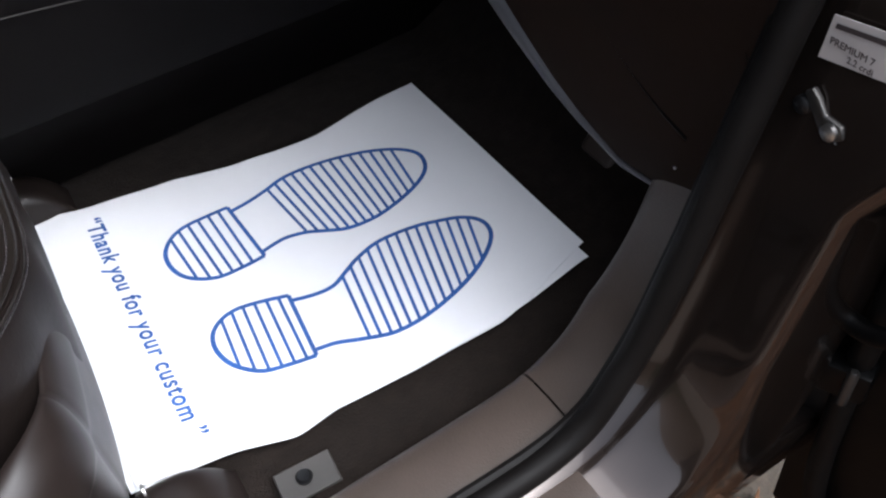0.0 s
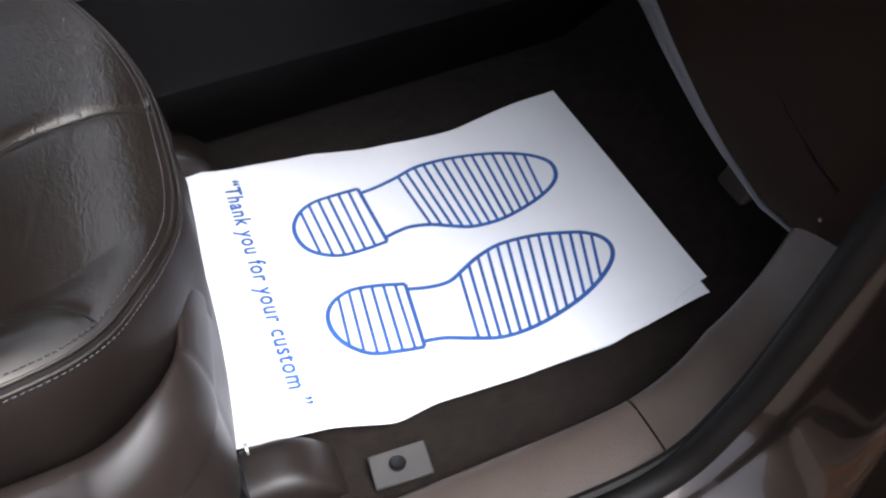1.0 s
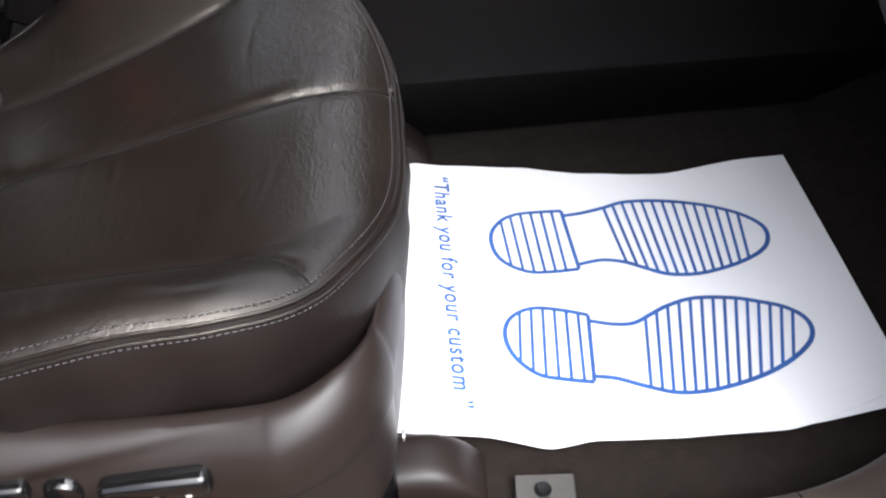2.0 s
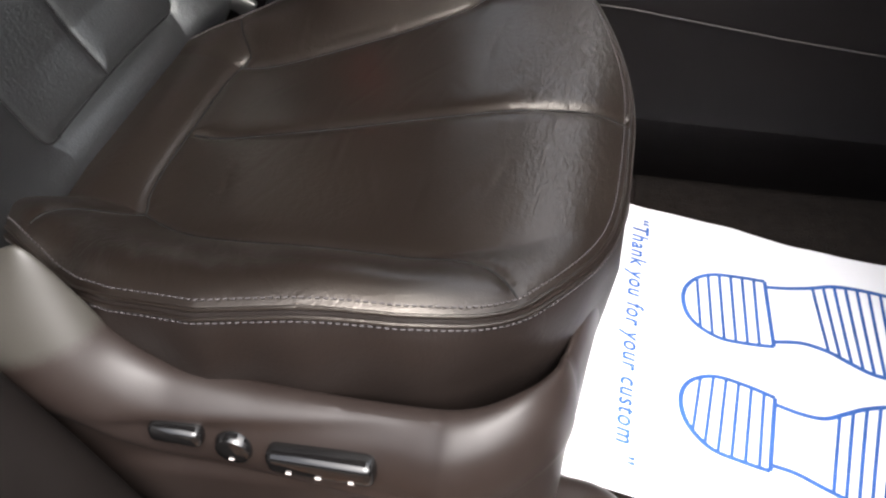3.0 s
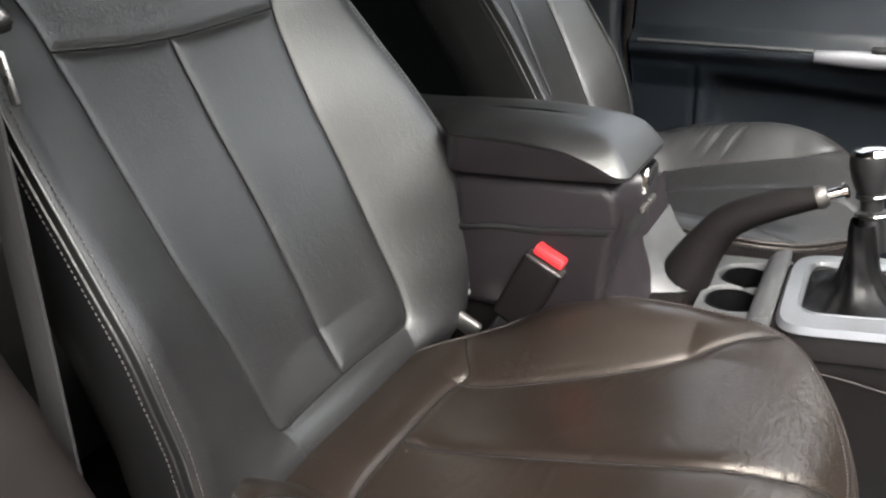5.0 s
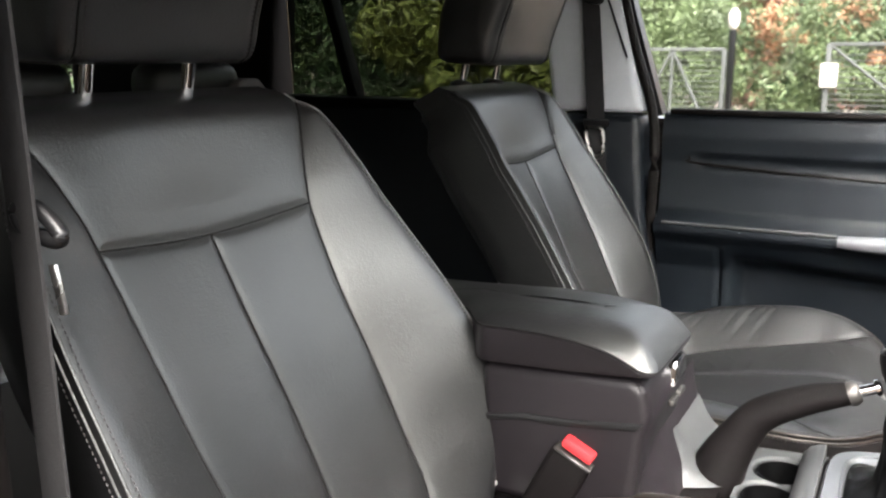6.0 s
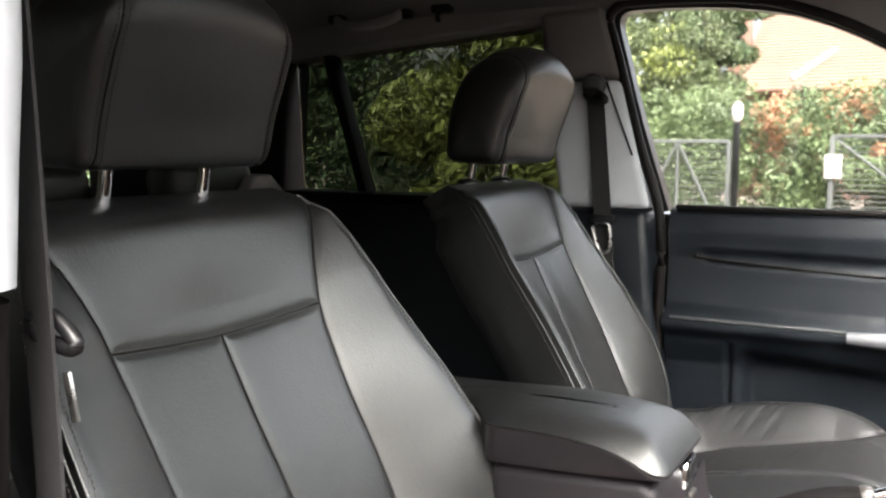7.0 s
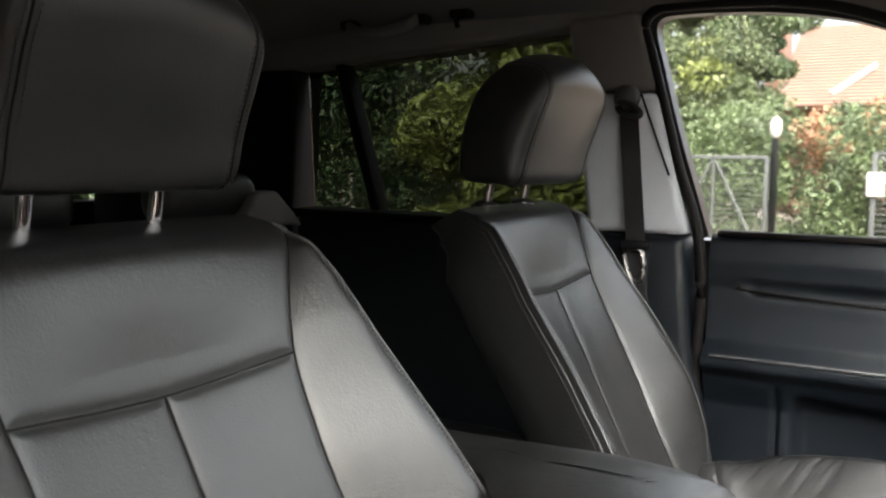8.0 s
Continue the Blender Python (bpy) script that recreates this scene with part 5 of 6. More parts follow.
    brake = empty("brake_pedal", "black brake pedal deep in the footwell", "pedal", "pedals")
    part("pad", box((0.60, 0.15, 0.16), (0.016, 0.085, 0.06), 0.006, 3, (0, 28, 0)), RUBBER, brake)
    part("arm", tube([(0.61, 0.15, 0.17), (0.66, 0.15, 0.36)], 0.008, 8), BLACK, brake)
    # steel anchor plate on the carpet
    plate = empty("floor_plate", "grey metal anchor plate with a screw on the carpet", "anchor plate")
    part("plate", box((0.075, -0.166, 0.004), (0.056, 0.036, 0.004), 0.001, 1, (0, 0, -4)), material("dull grey metal", (0.06, 0.056, 0.052), 0.5, metal=0.3, scale=40), plate)
    part("screw", lathe([(0.0075, 0), (0.008, 0.003), (0.006, 0.006), (0.002, 0.0055)], (0.073, -0.165, 0.006)), BLACK, plate, "dark screw head")
    # rail end covers
    for yy, x0, label in ((-0.142, 0.0, "dark plastic cover over the seat rail end"), (0.352, -0.024, "dark plastic cover over the inner seat rail end")):
        cov = empty("rail_cover", label, "rail cover", "seat rail covers")
        rows = []
        for k in np.linspace(-0.06, 0.022, 24):
            f = (k + 0.06) / 0.082
            h = 0.052 * (1 - f ** 3.5) + 0.004
            hw = 0.032 - 0.006 * f ** 4
            rows.append([(k + x0, yy + hw * math.copysign(abs(math.cos(a)) ** 0.5, math.cos(a)), -0.004 + h * max(0, math.sin(a)) ** 0.5) for a in np.linspace(0, math.pi, 20)])
        part("cover_shell", grid(np.array(rows), wrap_v=True, cap=True), SHIELD, cov)
        part("rail_end", box((-0.072, yy, 0.03), (0.03, 0.04, 0.045), 0.003), BLACK, cov)
        coil = np.linspace(0, 9 * math.pi, 70)
        part("spring", tube(np.stack([-0.052 + 0 * coil, yy + 0.022 + 0.006 * np.cos(coil), 0.034 + 0.006 * np.sin(coil) + 0.0006 * coil], -1), 0.0012, 5), STEEL, cov, "small steel spring")
        part("rail_slot", box((-0.058, yy + 0.012, 0.035), (0.012, 0.006, 0.03), 0.001), STEEL, cov)


footwell()


# ---- door opening: hinge side ----
def hinge_side():
    label = empty("sticker", "white paper sticker with two lines of print", "sticker")
    # card on the pillar face
    o, u, v = np.array([0.4525, -0.312, 0.413]), np.array([0.003, -0.050, 0.0065]), np.array([-0.003, 0.0015, -0.030])
    n = np.cross(u, v)
    n = n / np.linalg.norm(n)
    n = n if n[0] < 0 else -n
    card = np.array([[o, o + u], [o + v, o + u + v]])
    part("card", grid(np.concatenate([card, (card - n * 0.001)[::-1]], 0), wrap_u=True), LABEL, label, smooth=False)
    m = Matrix((u / np.linalg.norm(u), -v / np.linalg.norm(v), n)).transposed().to_4x4()
    for text, size, a, b in (("PREMIUM 7", 0.0068, 0.08, 0.60), ("2.2 crdi", 0.0064, 0.38, 0.88)):
        cu = bpy.data.curves.new("print", "FONT")
        cu.body, cu.size, cu.extrude = text, size, 0.0002
        t = new("print", cu)
        t.matrix_world = Matrix.Translation(o + u * a + v * b + n * 0.0008) @ m
        bpy.context.view_layer.update()
        me = bpy.data.meshes.new_from_object(t.evaluated_get(bpy.context.evaluated_depsgraph_get()))
        me.transform(t.matrix_world)
        bpy.data.objects.remove(t)
        part("print", me, LABEL_INK, label, "dark printed words", False)
    bar = np.array([[o + u * 0.08 + v * 0.14, o + u * 0.9 + v * 0.14], [o + u * 0.08 + v * 0.26, o + u * 0.9 + v * 0.26]]) + n * 0.001
    part("print_bar", grid(bar), LABEL_INK, label, "line of small dark print", False)
    strap = empty("door_check_strap", "steel door check strap bolted to the pillar", "check strap")
    part("bracket", prism([(-0.314, 0.362), (-0.319, 0.368), (-0.326, 0.363), (-0.333, 0.354), (-0.346, 0.353), (-0.350, 0.345), (-0.343, 0.338), (-0.332, 0.340), (-0.323, 0.351)], 0.440, 0.445, "x", 0.0015), IRONISH, strap)
    part("bolt", lathe([(0.006, 0), (0.006, 0.003), (0.0035, 0.0045)], (0.440, -0.340, 0.346), axis=(-1, 0, 0)), STEEL, strap)
    part("bolt", lathe([(0.0065, 0), (0.0065, 0.006), (0.004, 0.008)], (0.445, -0.315, 0.352), axis=(-1, 0, 0)), BLACK, strap)
    part("arm", tube(smooth_line([(0.444, -0.344, 0.340), (0.450, -0.372, 0.334), (0.47, -0.41, 0.318), (0.52, -0.47, 0.29)], 14), 0.0045, 8, flat=0.6), IRONISH, strap)
    # open door, seen edge on
    door = empty("open_door", "dark grey car door standing open at its hinges", "car door")
    rows = []
    for k in np.linspace(0, 1, 40):
        y = -0.352 - 1.0 * k
        x0 = 0.565 + 0.22 * k
        rows.append([(x0 + a, y, z) for a, z in ((0.0, -0.30), (-0.03, -0.25), (-0.045, 0.0), (-0.055, 0.30), (-0.05, 0.60), (-0.02, 0.66), (0.08, 0.66), (0.12, 0.4), (0.12, 0.0), (0.08, -0.30))])
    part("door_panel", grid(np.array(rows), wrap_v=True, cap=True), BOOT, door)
    part("door_rubber", tube(smooth_line([(0.528, -0.385, 0.62), (0.512, -0.39, 0.30), (0.52, -0.385, 0.0), (0.535, -0.40, -0.20), (0.56, -0.46, -0.27), (0.65, -0.80, -0.285)], 50), 0.012, 10), RUBBER, door)
    for z in (0.06, 0.42):
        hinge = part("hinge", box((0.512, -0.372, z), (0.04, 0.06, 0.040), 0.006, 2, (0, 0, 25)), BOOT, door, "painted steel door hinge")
        part("hinge_pin", lathe([(0.005, -0.022), (0.005, 0.022), (0.003, 0.025)], (0.500, -0.392, z)), IRONISH, hinge)
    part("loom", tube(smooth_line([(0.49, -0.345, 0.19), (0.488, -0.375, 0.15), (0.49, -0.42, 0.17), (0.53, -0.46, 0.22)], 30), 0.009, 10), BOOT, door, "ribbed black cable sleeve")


hinge_side()


# ---- paper mat ----
def paper_edges(a):
    """The two long edges of the sheet, wavering a little."""
    near = eased(a - 0.5, [-0.5, -0.41, -0.31, -0.195, -0.11, 0.06, 0.27, 0.5], [-0.083, -0.092, -0.101, -0.121, -0.114, -0.122, -0.122, -0.091], 0.02)
    far = eased(a - 0.5, [-0.5, -0.36, -0.15, -0.02, 0.09, 0.2, 0.36, 0.5], [0.335, 0.311, 0.300, 0.272, 0.262, 0.259, 0.270, 0.273], 0.02)
    return near, far


def paper_point(a, b):
    """a: 0 at the seat to 1 at the pedals, b: 0 at the sill side to 1 at the console side."""
    x = -0.062 + 0.514 * a - 0.003 * a * b - 0.005 * np.sin(b * math.pi) * (1 - a)
    near, far = paper_edges(a)
    y = near * (1 - b) + far * b
    z = 0.004 + 0.006 * (1 - a) ** 3 * b ** 2 + 0.003 * np.sin(a * 7 + b * 3) * b + 0.004 * b ** 6 * np.sin(a * 9) ** 2 + 0.003 * (1 - b) ** 6 * np.sin(a * 8) ** 2
    return x, y, z + np.maximum(0.0, 0.004 * (a - 0.85) * 10)


def print_height(x, y):
    a = np.clip((x + 0.062) / 0.514, 0, 1)
    near, far = paper_edges(a)
    return paper_point(a, np.clip((y - near) / (far - near), 0, 1))[2]


def ribbon(line, width):
    """A flat printed line lying on the paper."""
    p = np.array(line, float)
    t = np.gradient(p, axis=0)
    t /= np.linalg.norm(t, axis=1)[:, None] + 1e-9
    nrm = np.stack([-t[:, 1], t[:, 0]], -1) * width / 2
    rows = []
    for q in (p - nrm, p + nrm):
        rows.append(np.stack([q[:, 0], q[:, 1], print_height(q[:, 0], q[:, 1]) + 0.0009], -1))
    return grid(np.array(rows), flip=True)


def paper_mat():
    mat = empty("paper_mat", "white paper floor mat with blue printed shoe soles", "paper mat")
    for drop, shift in ((0.0, 0.0), (0.0028, 0.018)):
        a, b = np.meshgrid(np.linspace(0, 1, 90), np.linspace(0, 1, 70), indexing="ij")
        x, y, z = paper_point(a, b)
        y = y - shift * np.clip((a - 0.80) / 0.2, 0, 1) * (1 - b)
        x = x - shift * 0.4
        topp = np.stack([x, y, z - drop], -1)
        part("sheet", grid(np.concatenate([topp, (topp - np.array([0, 0, 0.0006]))[:, ::-1]], 1), wrap_v=True), PAPER, mat)
    def slanted(shape, x, y, slope):
        """The line through (x, y) across a closed shape."""
        g = shape[:, 0] - x - slope * (shape[:, 1] - y)
        k = np.where(g * np.roll(g, -1) < 0)[0]
        ys = [shape[i, 1] + (shape[(i + 1) % len(g), 1] - shape[i, 1]) * g[i] / (g[i] - g[(i + 1) % len(g)]) for i in k]
        q = np.linspace(min(ys), max(ys), 12)
        return np.stack([x + slope * (q - y), q], -1)

    def foot(sole, heel, sole_rows, heel_rows):
        sole, heel = smooth_line(sole, 110), smooth_line(heel, 70)
        part("sole_print", ribbon(heel, 0.0053), INK, mat, "blue printed heel outline")
        part("sole_print", ribbon(sole, 0.0053), INK, mat, "blue printed sole outline")
        part("sole_print", ribbon(np.linspace(heel[0], heel[-1], 14), 0.0046), INK, mat)
        for shape, (first, last, count) in ((sole, sole_rows), (heel, heel_rows)):
            for f in np.linspace(0, 1, count):
                x, y, slope = (first[i] + (last[i] - first[i]) * f for i in range(3))
                part("tread_line", ribbon(slanted(shape, x, y, slope), 0.0036), INK, mat)

    foot([(0.152, 0.034), (0.179, 0.026), (0.201, 0.025), (0.222, 0.035), (0.243, 0.045), (0.274, 0.052), (0.315, 0.047), (0.345, 0.037), (0.367, 0.027), (0.381, 0.013), (0.385, -0.004),
          (0.377, -0.022), (0.353, -0.041), (0.322, -0.056), (0.285, -0.067), (0.252, -0.072), (0.222, -0.070), (0.193, -0.058), (0.168, -0.046), (0.147, -0.041)],
         [(0.154, 0.042), (0.126, 0.052), (0.098, 0.058), (0.078, 0.053), (0.065, 0.041), (0.060, 0.023), (0.063, 0.002), (0.073, -0.017), (0.091, -0.034), (0.117, -0.042), (0.144, -0.048)],
         ((0.2075, -0.015, 0.17), (0.364, -0.008, 0.33), 14), ((0.076, 0.020, 0.11), (0.139, 0.002, 0.10), 6))
    foot([(0.153, 0.202), (0.176, 0.203), (0.202, 0.207), (0.229, 0.213), (0.266, 0.211), (0.302, 0.203), (0.336, 0.190), (0.367, 0.171), (0.383, 0.150),
          (0.382, 0.129), (0.370, 0.113), (0.346, 0.100), (0.316, 0.091), (0.287, 0.087), (0.256, 0.091), (0.233, 0.103), (0.213, 0.115), (0.191, 0.122), (0.175, 0.122), (0.157, 0.119)],
         [(0.152, 0.211), (0.125, 0.213), (0.096, 0.212), (0.076, 0.202), (0.063, 0.183), (0.061, 0.161), (0.067, 0.140), (0.081, 0.124), (0.102, 0.113), (0.129, 0.111), (0.157, 0.112)],
         ((0.2085, 0.1615, -0.10), (0.356, 0.138, 0.12), 14), ((0.078, 0.1635, -0.05), (0.141, 0.1615, -0.02), 6))
    cu = bpy.data.curves.new("words", "FONT")
    cu.body, cu.size, cu.shear, cu.space_character, cu.offset = "\u201cThank you for your custom \u201d", 0.027, 0.28, 1.14, 0.0007
    t = new("words", cu)
    bpy.context.view_layer.update()
    me = bpy.data.meshes.new_from_object(t.evaluated_get(bpy.context.evaluated_depsgraph_get()))
    bpy.data.objects.remove(t)
    co = np.empty(len(me.vertices) * 3)
    me.vertices.foreach_get("co", co)
    co = co.reshape(-1, 3)
    long = co[:, 0].max() - co[:, 0].min()
    px = -0.001 + co[:, 1] * 1.0
    py = 0.288 - (co[:, 0] - co[:, 0].min()) * 0.356 / long
    co = np.stack([px, py, print_height(px, py) + 0.0009], -1)
    me.vertices.foreach_set("co", co.ravel())
    me.update()
    part("lettering", me, INK, mat, "blue printed words of thanks", False)


paper_mat()


# ---- outside ----
LEAF = material("green leaves", (0.062, 0.088, 0.032), 0.6, vary=0.5, scale=2.0)
LEAF_OLIVE = material("olive green leaves", (0.060, 0.078, 0.030), 0.6, vary=0.5, scale=2.0)
LEAF_DARK = material("dark conifer green", (0.030, 0.058, 0.020), 0.6, vary=0.5, scale=2.0)
LEAF_YELLOW = material("yellow green ivy leaves", (0.125, 0.145, 0.035), 0.5, vary=0.5, scale=2.0)
LEAF_RUST = material("rust autumn leaves", (0.24, 0.12, 0.06), 0.6, vary=0.4, scale=2.0)
BARK = material("grey brown bark", (0.10, 0.075, 0.055), 0.9, vary=0.4, scale=8, bumps=(("noise", 30, 0.6, 0.01),))
BRICK = material("pale red brick", (0.12, 0.06, 0.042), 0.85, vary=0.2, scale=3, bumps=(("noise", 40, 0.3, 0.005),))
TILE = material("orange clay roof tile", (0.105, 0.056, 0.038), 0.85, vary=0.2, scale=3)
IRON = material("grey painted iron", (0.045, 0.048, 0.046), 0.8, scale=10)
GROUND = material("leaf strewn tarmac", (0.075, 0.058, 0.042), 0.9, vary=0.6, scale=14, tint=(0.05, 0.045, 0.04), bumps=(("noise", 60, 0.6, 0.01),))

gx = np.array([[(-60, -60, -0.43), (-60, 60, -0.43)], [(60, -60, -0.43), (60, 60, -0.43)]], float)
structure("ground", grid(gx, flip=True), GROUND, "tarmac strewn with brown leaves", "ground")


def leaves(count, place, size, rng, flat=0.3):
    """Many small folded leaves in one mesh; place() gives centres."""
    c = place(count)
    d = rng.normal(size=(count, 3))
    d /= np.linalg.norm(d, axis=1)[:, None]
    e = np.cross(d, rng.normal(size=(count, 3)))
    e /= np.linalg.norm(e, axis=1)[:, None] + 1e-9
    n = np.cross(d, e)
    s = size * rng.uniform(0.6, 1.4, (count, 1))
    v = np.stack([c - d * s, c + e * s * 0.45 + n * s * flat, c + d * s, c - e * s * 0.45 + n * s * flat], 1).reshape(-1, 3)
    k = np.arange(count) * 4
    f = np.concatenate([np.stack([k, k + 1, k + 2], 1), np.stack([k, k + 2, k + 3], 1)])
    me = bpy.data.meshes.new("leaves")
    me.from_pydata(v.tolist(), [], f.tolist())
    return me


def clumps(rng, lo, hi, number, radius):
    mid = rng.uniform(lo, hi, (number, 3))
    r = radius * rng.uniform(0.5, 1.3, number)

    def place(count):
        k = rng.integers(0, number, count)
        d = rng.normal(size=(count, 3))
        d /= np.linalg.norm(d, axis=1)[:, None]
        return mid[k] + d * (r[k] * rng.uniform(0.35, 1.0, count) ** 0.5)[:, None]
    return place


def tree(label, at, height, spread, mat, count, size, seed, low=0.3, conifer=False):
    rng = np.random.default_rng(seed)
    t = empty("tree", label, "tree", "garden trees")
    x, y, z = at
    part("trunk", tube(smooth_line([(x, y, z), (x + 0.1, y, z + height * 0.4), (x, y + 0.1, z + height * 0.9)], 16), np.linspace(height * 0.03, height * 0.006, 16), 10), BARK, t)
    for k in range(7):
        a = k * 2.4
        h = z + height * (0.3 + 0.08 * k)
        part("limb", tube([(x, y, h), (x + spread * 0.4 * math.cos(a), y + spread * 0.4 * math.sin(a), h + height * 0.08), (x + spread * 0.7 * math.cos(a), y + spread * 0.7 * math.sin(a), h + height * 0.12)], np.array([height * 0.012, height * 0.008, height * 0.003]), 6), BARK, t)
    number = 70
    hz = rng.uniform(low, 1.0, number)
    reach = spread * ((1.05 - hz) if conifer else np.sqrt(np.clip(1 - (hz - 0.6) ** 2 * 3, 0.15, 1)))
    a = rng.uniform(0, 2 * math.pi, number)
    q = reach * np.sqrt(rng.uniform(0.1, 1, number))
    mid = np.stack([x + q * np.cos(a), y + q * np.sin(a), z + hz * height], -1)
    rad = spread * 0.24 * rng.uniform(0.6, 1.3, number)

    def place(n):
        k = rng.integers(0, number, n)
        d = rng.normal(size=(n, 3))
        d /= np.linalg.norm(d, axis=1)[:, None]
        d[:, 2] *= 0.6
        return mid[k] + d * (rad[k] * rng.uniform(0.3, 1, n) ** 0.5)[:, None]
    part("crown", leaves(count, place, size, rng), mat, t, smooth=False)
    return t


def bush(label, lo, hi, number, radius, count, size, mat, seed, category="hedge"):
    rng = np.random.default_rng(seed)
    return tagged(part("hedge", leaves(count, clumps(rng, lo, hi, number, radius), size, rng), mat, None, smooth=False), label, category, kind="stuff")


bush("dense dark green hedge along the drive", (-9.0, 5.2, -0.3), (-2.6, 6.2, 2.6), 260, 0.40, 70000, 0.036, LEAF_DARK, 11)
bush("mid green leaves of the tall hedge", (-9.0, 5.0, -0.3), (-2.5, 5.6, 2.6), 90, 0.32, 16000, 0.034, LEAF, 12)
bush("yellow-green ivy over the hedge", (-3.35, 4.4, 0.1), (-2.0, 4.7, 1.15), 46, 0.20, 13000, 0.036, LEAF_YELLOW, 13)
bush("yellow-green ivy climbing the hedge", (-2.75, 4.4, 0.9), (-2.1, 4.7, 1.9), 26, 0.20, 7000, 0.036, LEAF_YELLOW, 19)
bush("green shrubs behind the iron gates", (-3.2, 10.6, -0.4), (1.0, 11.6, 1.30), 80, 0.34, 34000, 0.033, LEAF, 14)
bush("dark shrubs between the gates", (-2.2, 10.9, -0.4), (1.2, 11.8, 1.36), 60, 0.32, 20000, 0.034, LEAF_DARK, 15)
bush("rust coloured sprays over the shrubs", (-2.1, 10.6, 0.7), (0.6, 11.2, 1.40), 26, 0.18, 1500, 0.04, LEAF_RUST, 16)
bush("olive green leaves of the garden trees", (-4.5, 11.6, 0.7), (-2.55, 12.4, 2.5), 70, 0.30, 26000, 0.032, LEAF_OLIVE, 18, "tree foliage")
bush("trees behind the car", (-8, -2.0, -0.3), (-6.5, 4.5, 2.4), 120, 0.45, 14000, 0.07, LEAF_DARK, 17)
tree("tall green garden tree with open crown", (-3.55, 13.0, -0.4), 6.5, 1.25, LEAF, 60000, 0.040, 21, 0.25)
tree("dark conifer behind the gate", (-2.95, 12.6, -0.4), 5.6, 0.85, LEAF_DARK, 40000, 0.038, 22, 0.12, True)
tree("yellowing garden tree with thin crown", (-4.6, 12.2, -0.4), 5.0, 1.5, LEAF_YELLOW, 22000, 0.038, 23, 0.3)

bush("brown fallen leaves on the tarmac", (-1.2, -2.4, -0.43), (2.2, -0.30, -0.415), 4000, 0.03, 26000, 0.028, LEAF_RUST, 31, "fallen leaves")


# unseen walls, added only to keep low sky light out of the car
for name, w, d, at in (("wall_boundary", 24.0, 0.25, (0.0, -6.5, 0.5)), ("wall_boundary_side", 0.25, 14.0, (-11.0, 0.0, 1.2)), ("wall_boundary_far", 6.0, 0.25, (5.0, 11.9, 0.9))):
    structure(name, box(at, (w, d, 3.4), 0.02), BARK, "unseen dark wall added to hold back low sky light", "wall")


# another unseen wall; its height sets how much light the windscreen lets in
structure("wall_boundary_front", box((5.2, -2.0, 1.15), (0.25, 9.0, 3.3), 0.02), BARK, "unseen dark wall added to dim the light through the windscreen", "wall")


def iron_gate(label, x0, x1, y, top, far=False):
    g = empty("iron_gate", label, "gate", "iron gates")
    low = -0.35
    for x in (x0, x1):
        part("stile", box((x, y, (top + low) / 2), (0.05, 0.05, top - low), 0.004), IRON, g)
    for z in (low + 0.03, top):
        part("rail", box(((x0 + x1) / 2, y, z), (x1 - x0, 0.04, 0.04), 0.004), IRON, g)
    mid = (x0 + x1) / 2
    for a, b in (((x0, low), (mid, top)), ((mid, top), (x1, low)), ((mid, low), (mid, top))) if not far else (((x0, low), (x1, top)), ((x0, top), (x1, low))):
        part("brace", tube([(a[0], y, a[1]), (b[0], y, b[1])], 0.018, 6), IRON, g)
    n = int((top - low) / 0.06)
    for k in range(n):
        part("mesh_bar", box((mid, y + 0.02, low + 0.06 * (k + 0.5)), (x1 - x0, 0.006, 0.010), 0), IRON, g)
    return g


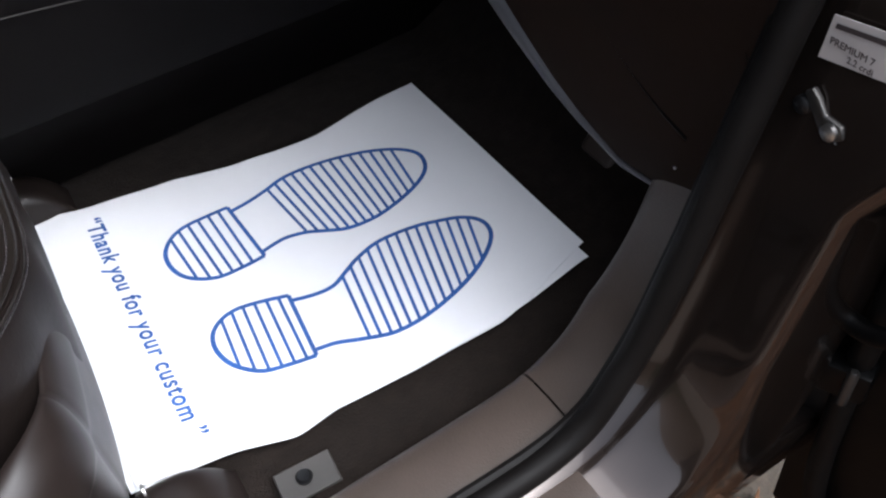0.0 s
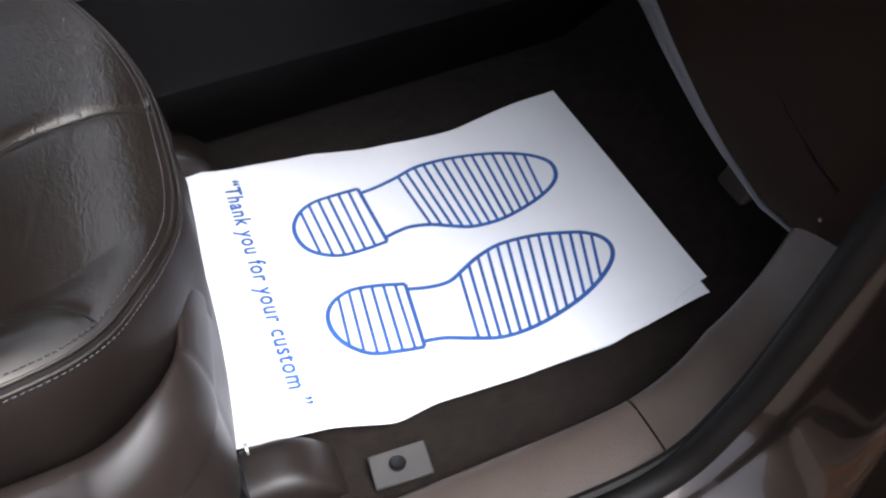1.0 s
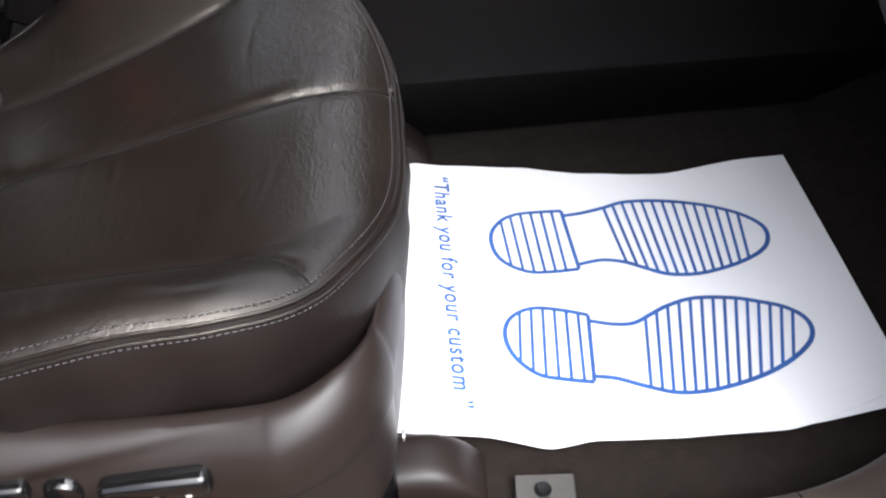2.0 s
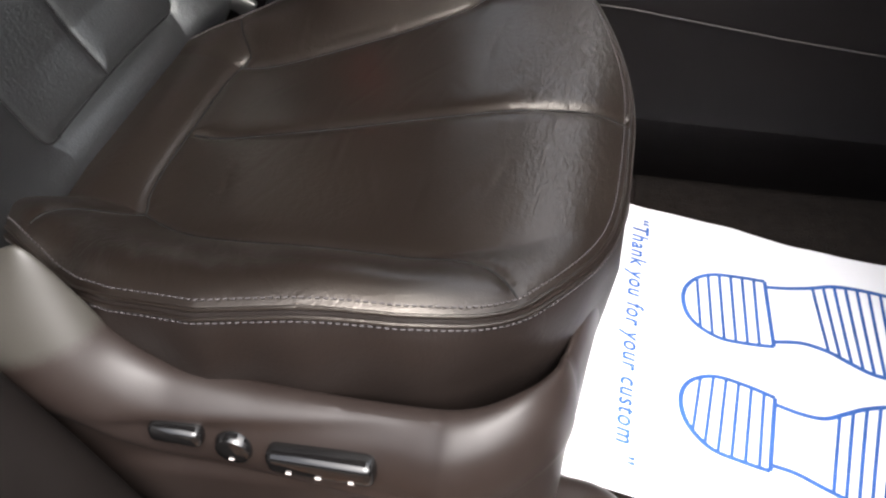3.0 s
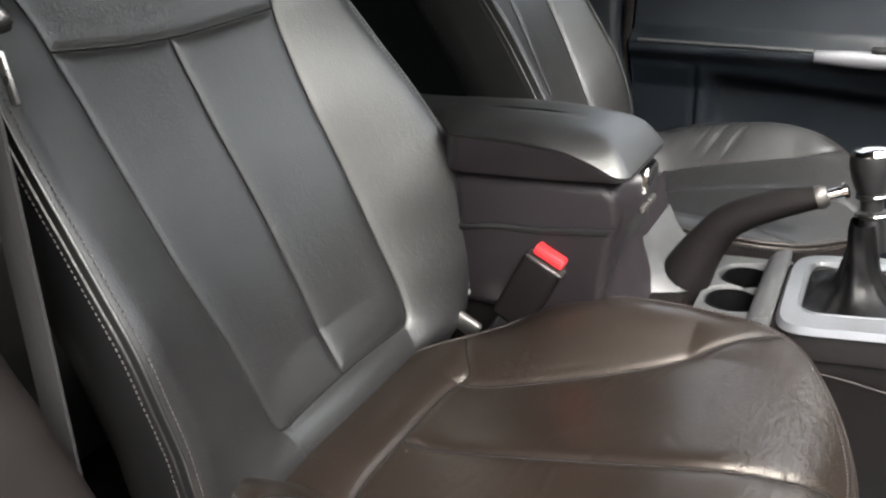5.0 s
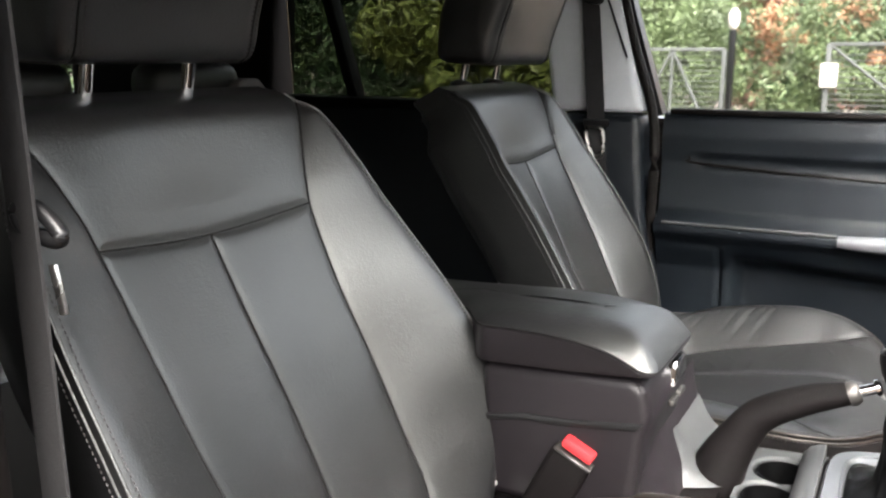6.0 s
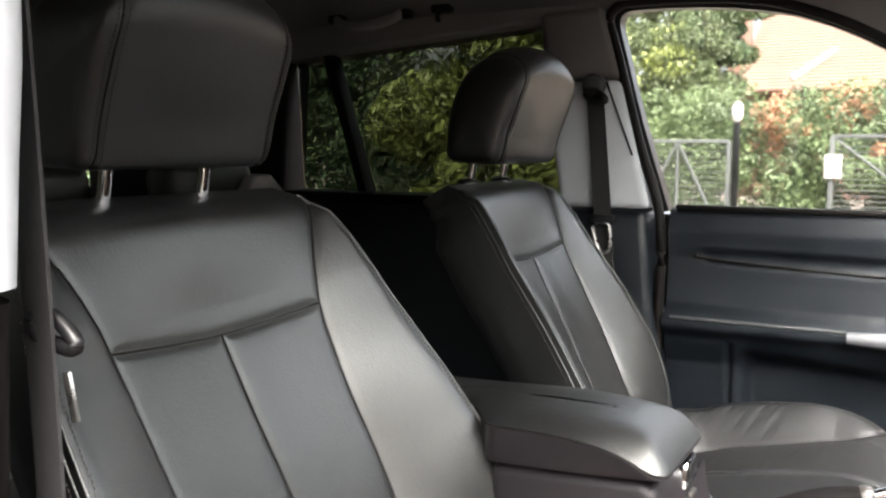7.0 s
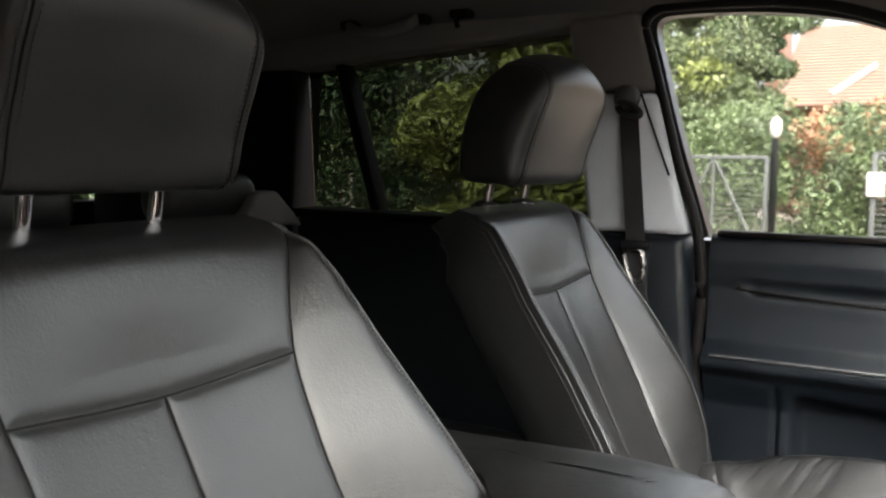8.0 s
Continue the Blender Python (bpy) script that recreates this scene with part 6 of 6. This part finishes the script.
iron_gate("grey iron gate with braced mesh panel", -3.3, -2.10, 10.0, 0.88)
iron_gate("grey iron gate with crossed braces, half open", -1.00, 0.6, 10.0, 0.93, True)
post = empty("gate_post", "dark steel gate post with pale round lamp", "gate post")
part("shaft", box((-2.02, 9.98, 0.35), (0.07, 0.07, 1.5), 0.005), BOOT, post)
part("lamp", lathe([(0.02, 0), (0.05, 0.03), (0.062, 0.10), (0.055, 0.18), (0.02, 0.23)], (-2.02, 9.98, 1.10)), LABEL, post, "pale rounded lamp")
sign = empty("notice", "small white notice fixed on the gate", "notice")
part("board", box((-0.98, 9.95, 0.60), (0.17, 0.02, 0.25), 0.004), LABEL, sign)


def house():
    h = empty("house", "pale brick house with orange tiled roof and chimney", "house")
    part("wall", box((0.5, 26.0, 1.0), (10.0, 6.0, 3.0), 0.02), BRICK, h)
    eave, ridge = (21.6, 2.15), (25.2, 4.45)
    verts, faces = [], []
    me = bpy.data.meshes.new("roof")
    me.from_pydata([(-4.3, eave[0], eave[1]), (7, eave[0], eave[1]), (7, ridge[0], ridge[1]), (-4.2, ridge[0], ridge[1]), (-4.3, 29, eave[1]), (7, 29, eave[1])], [],
                   [(0, 1, 2, 3), (0, 3, 4), (3, 2, 5, 4), (0, 4, 5, 1), (1, 5, 2)])
    roof = part("roof", me, TILE, h, smooth=False)
    me = bpy.data.meshes.new("courses")
    for k in range(26):
        f = k / 26
        y, z = eave[0] + (ridge[0] - eave[0]) * f, eave[1] + (ridge[1] - eave[1]) * f
        x0 = -4.3 + 0.1 * f
        b = len(verts)
        verts += [(x0, y - 0.03, z + 0.05), (7, y - 0.03, z + 0.05), (7, y + 0.15, z + 0.12), (x0, y + 0.15, z + 0.12), (x0, y - 0.03, z), (7, y - 0.03, z)]
        faces += [(b, b + 1, b + 2, b + 3), (b + 4, b + 5, b + 1, b)]
    me.from_pydata(verts, [], faces)
    part("tile_courses", me, TILE, roof, smooth=False)
    ch = part("chimney", box((-4.45, 23.2, 3.4), (0.52, 0.55, 2.0), 0.02), BRICK, h)
    part("pot", lathe([(0.12, 0), (0.10, 0.3), (0.12, 0.34)], (-4.45, 23.2, 4.4)), TILE, ch)
    part("gable_board", tube([(-3.0, 21.9, 2.45), (-2.2, 22.9, 3.15)], 0.06, 6), LABEL, roof)


house()
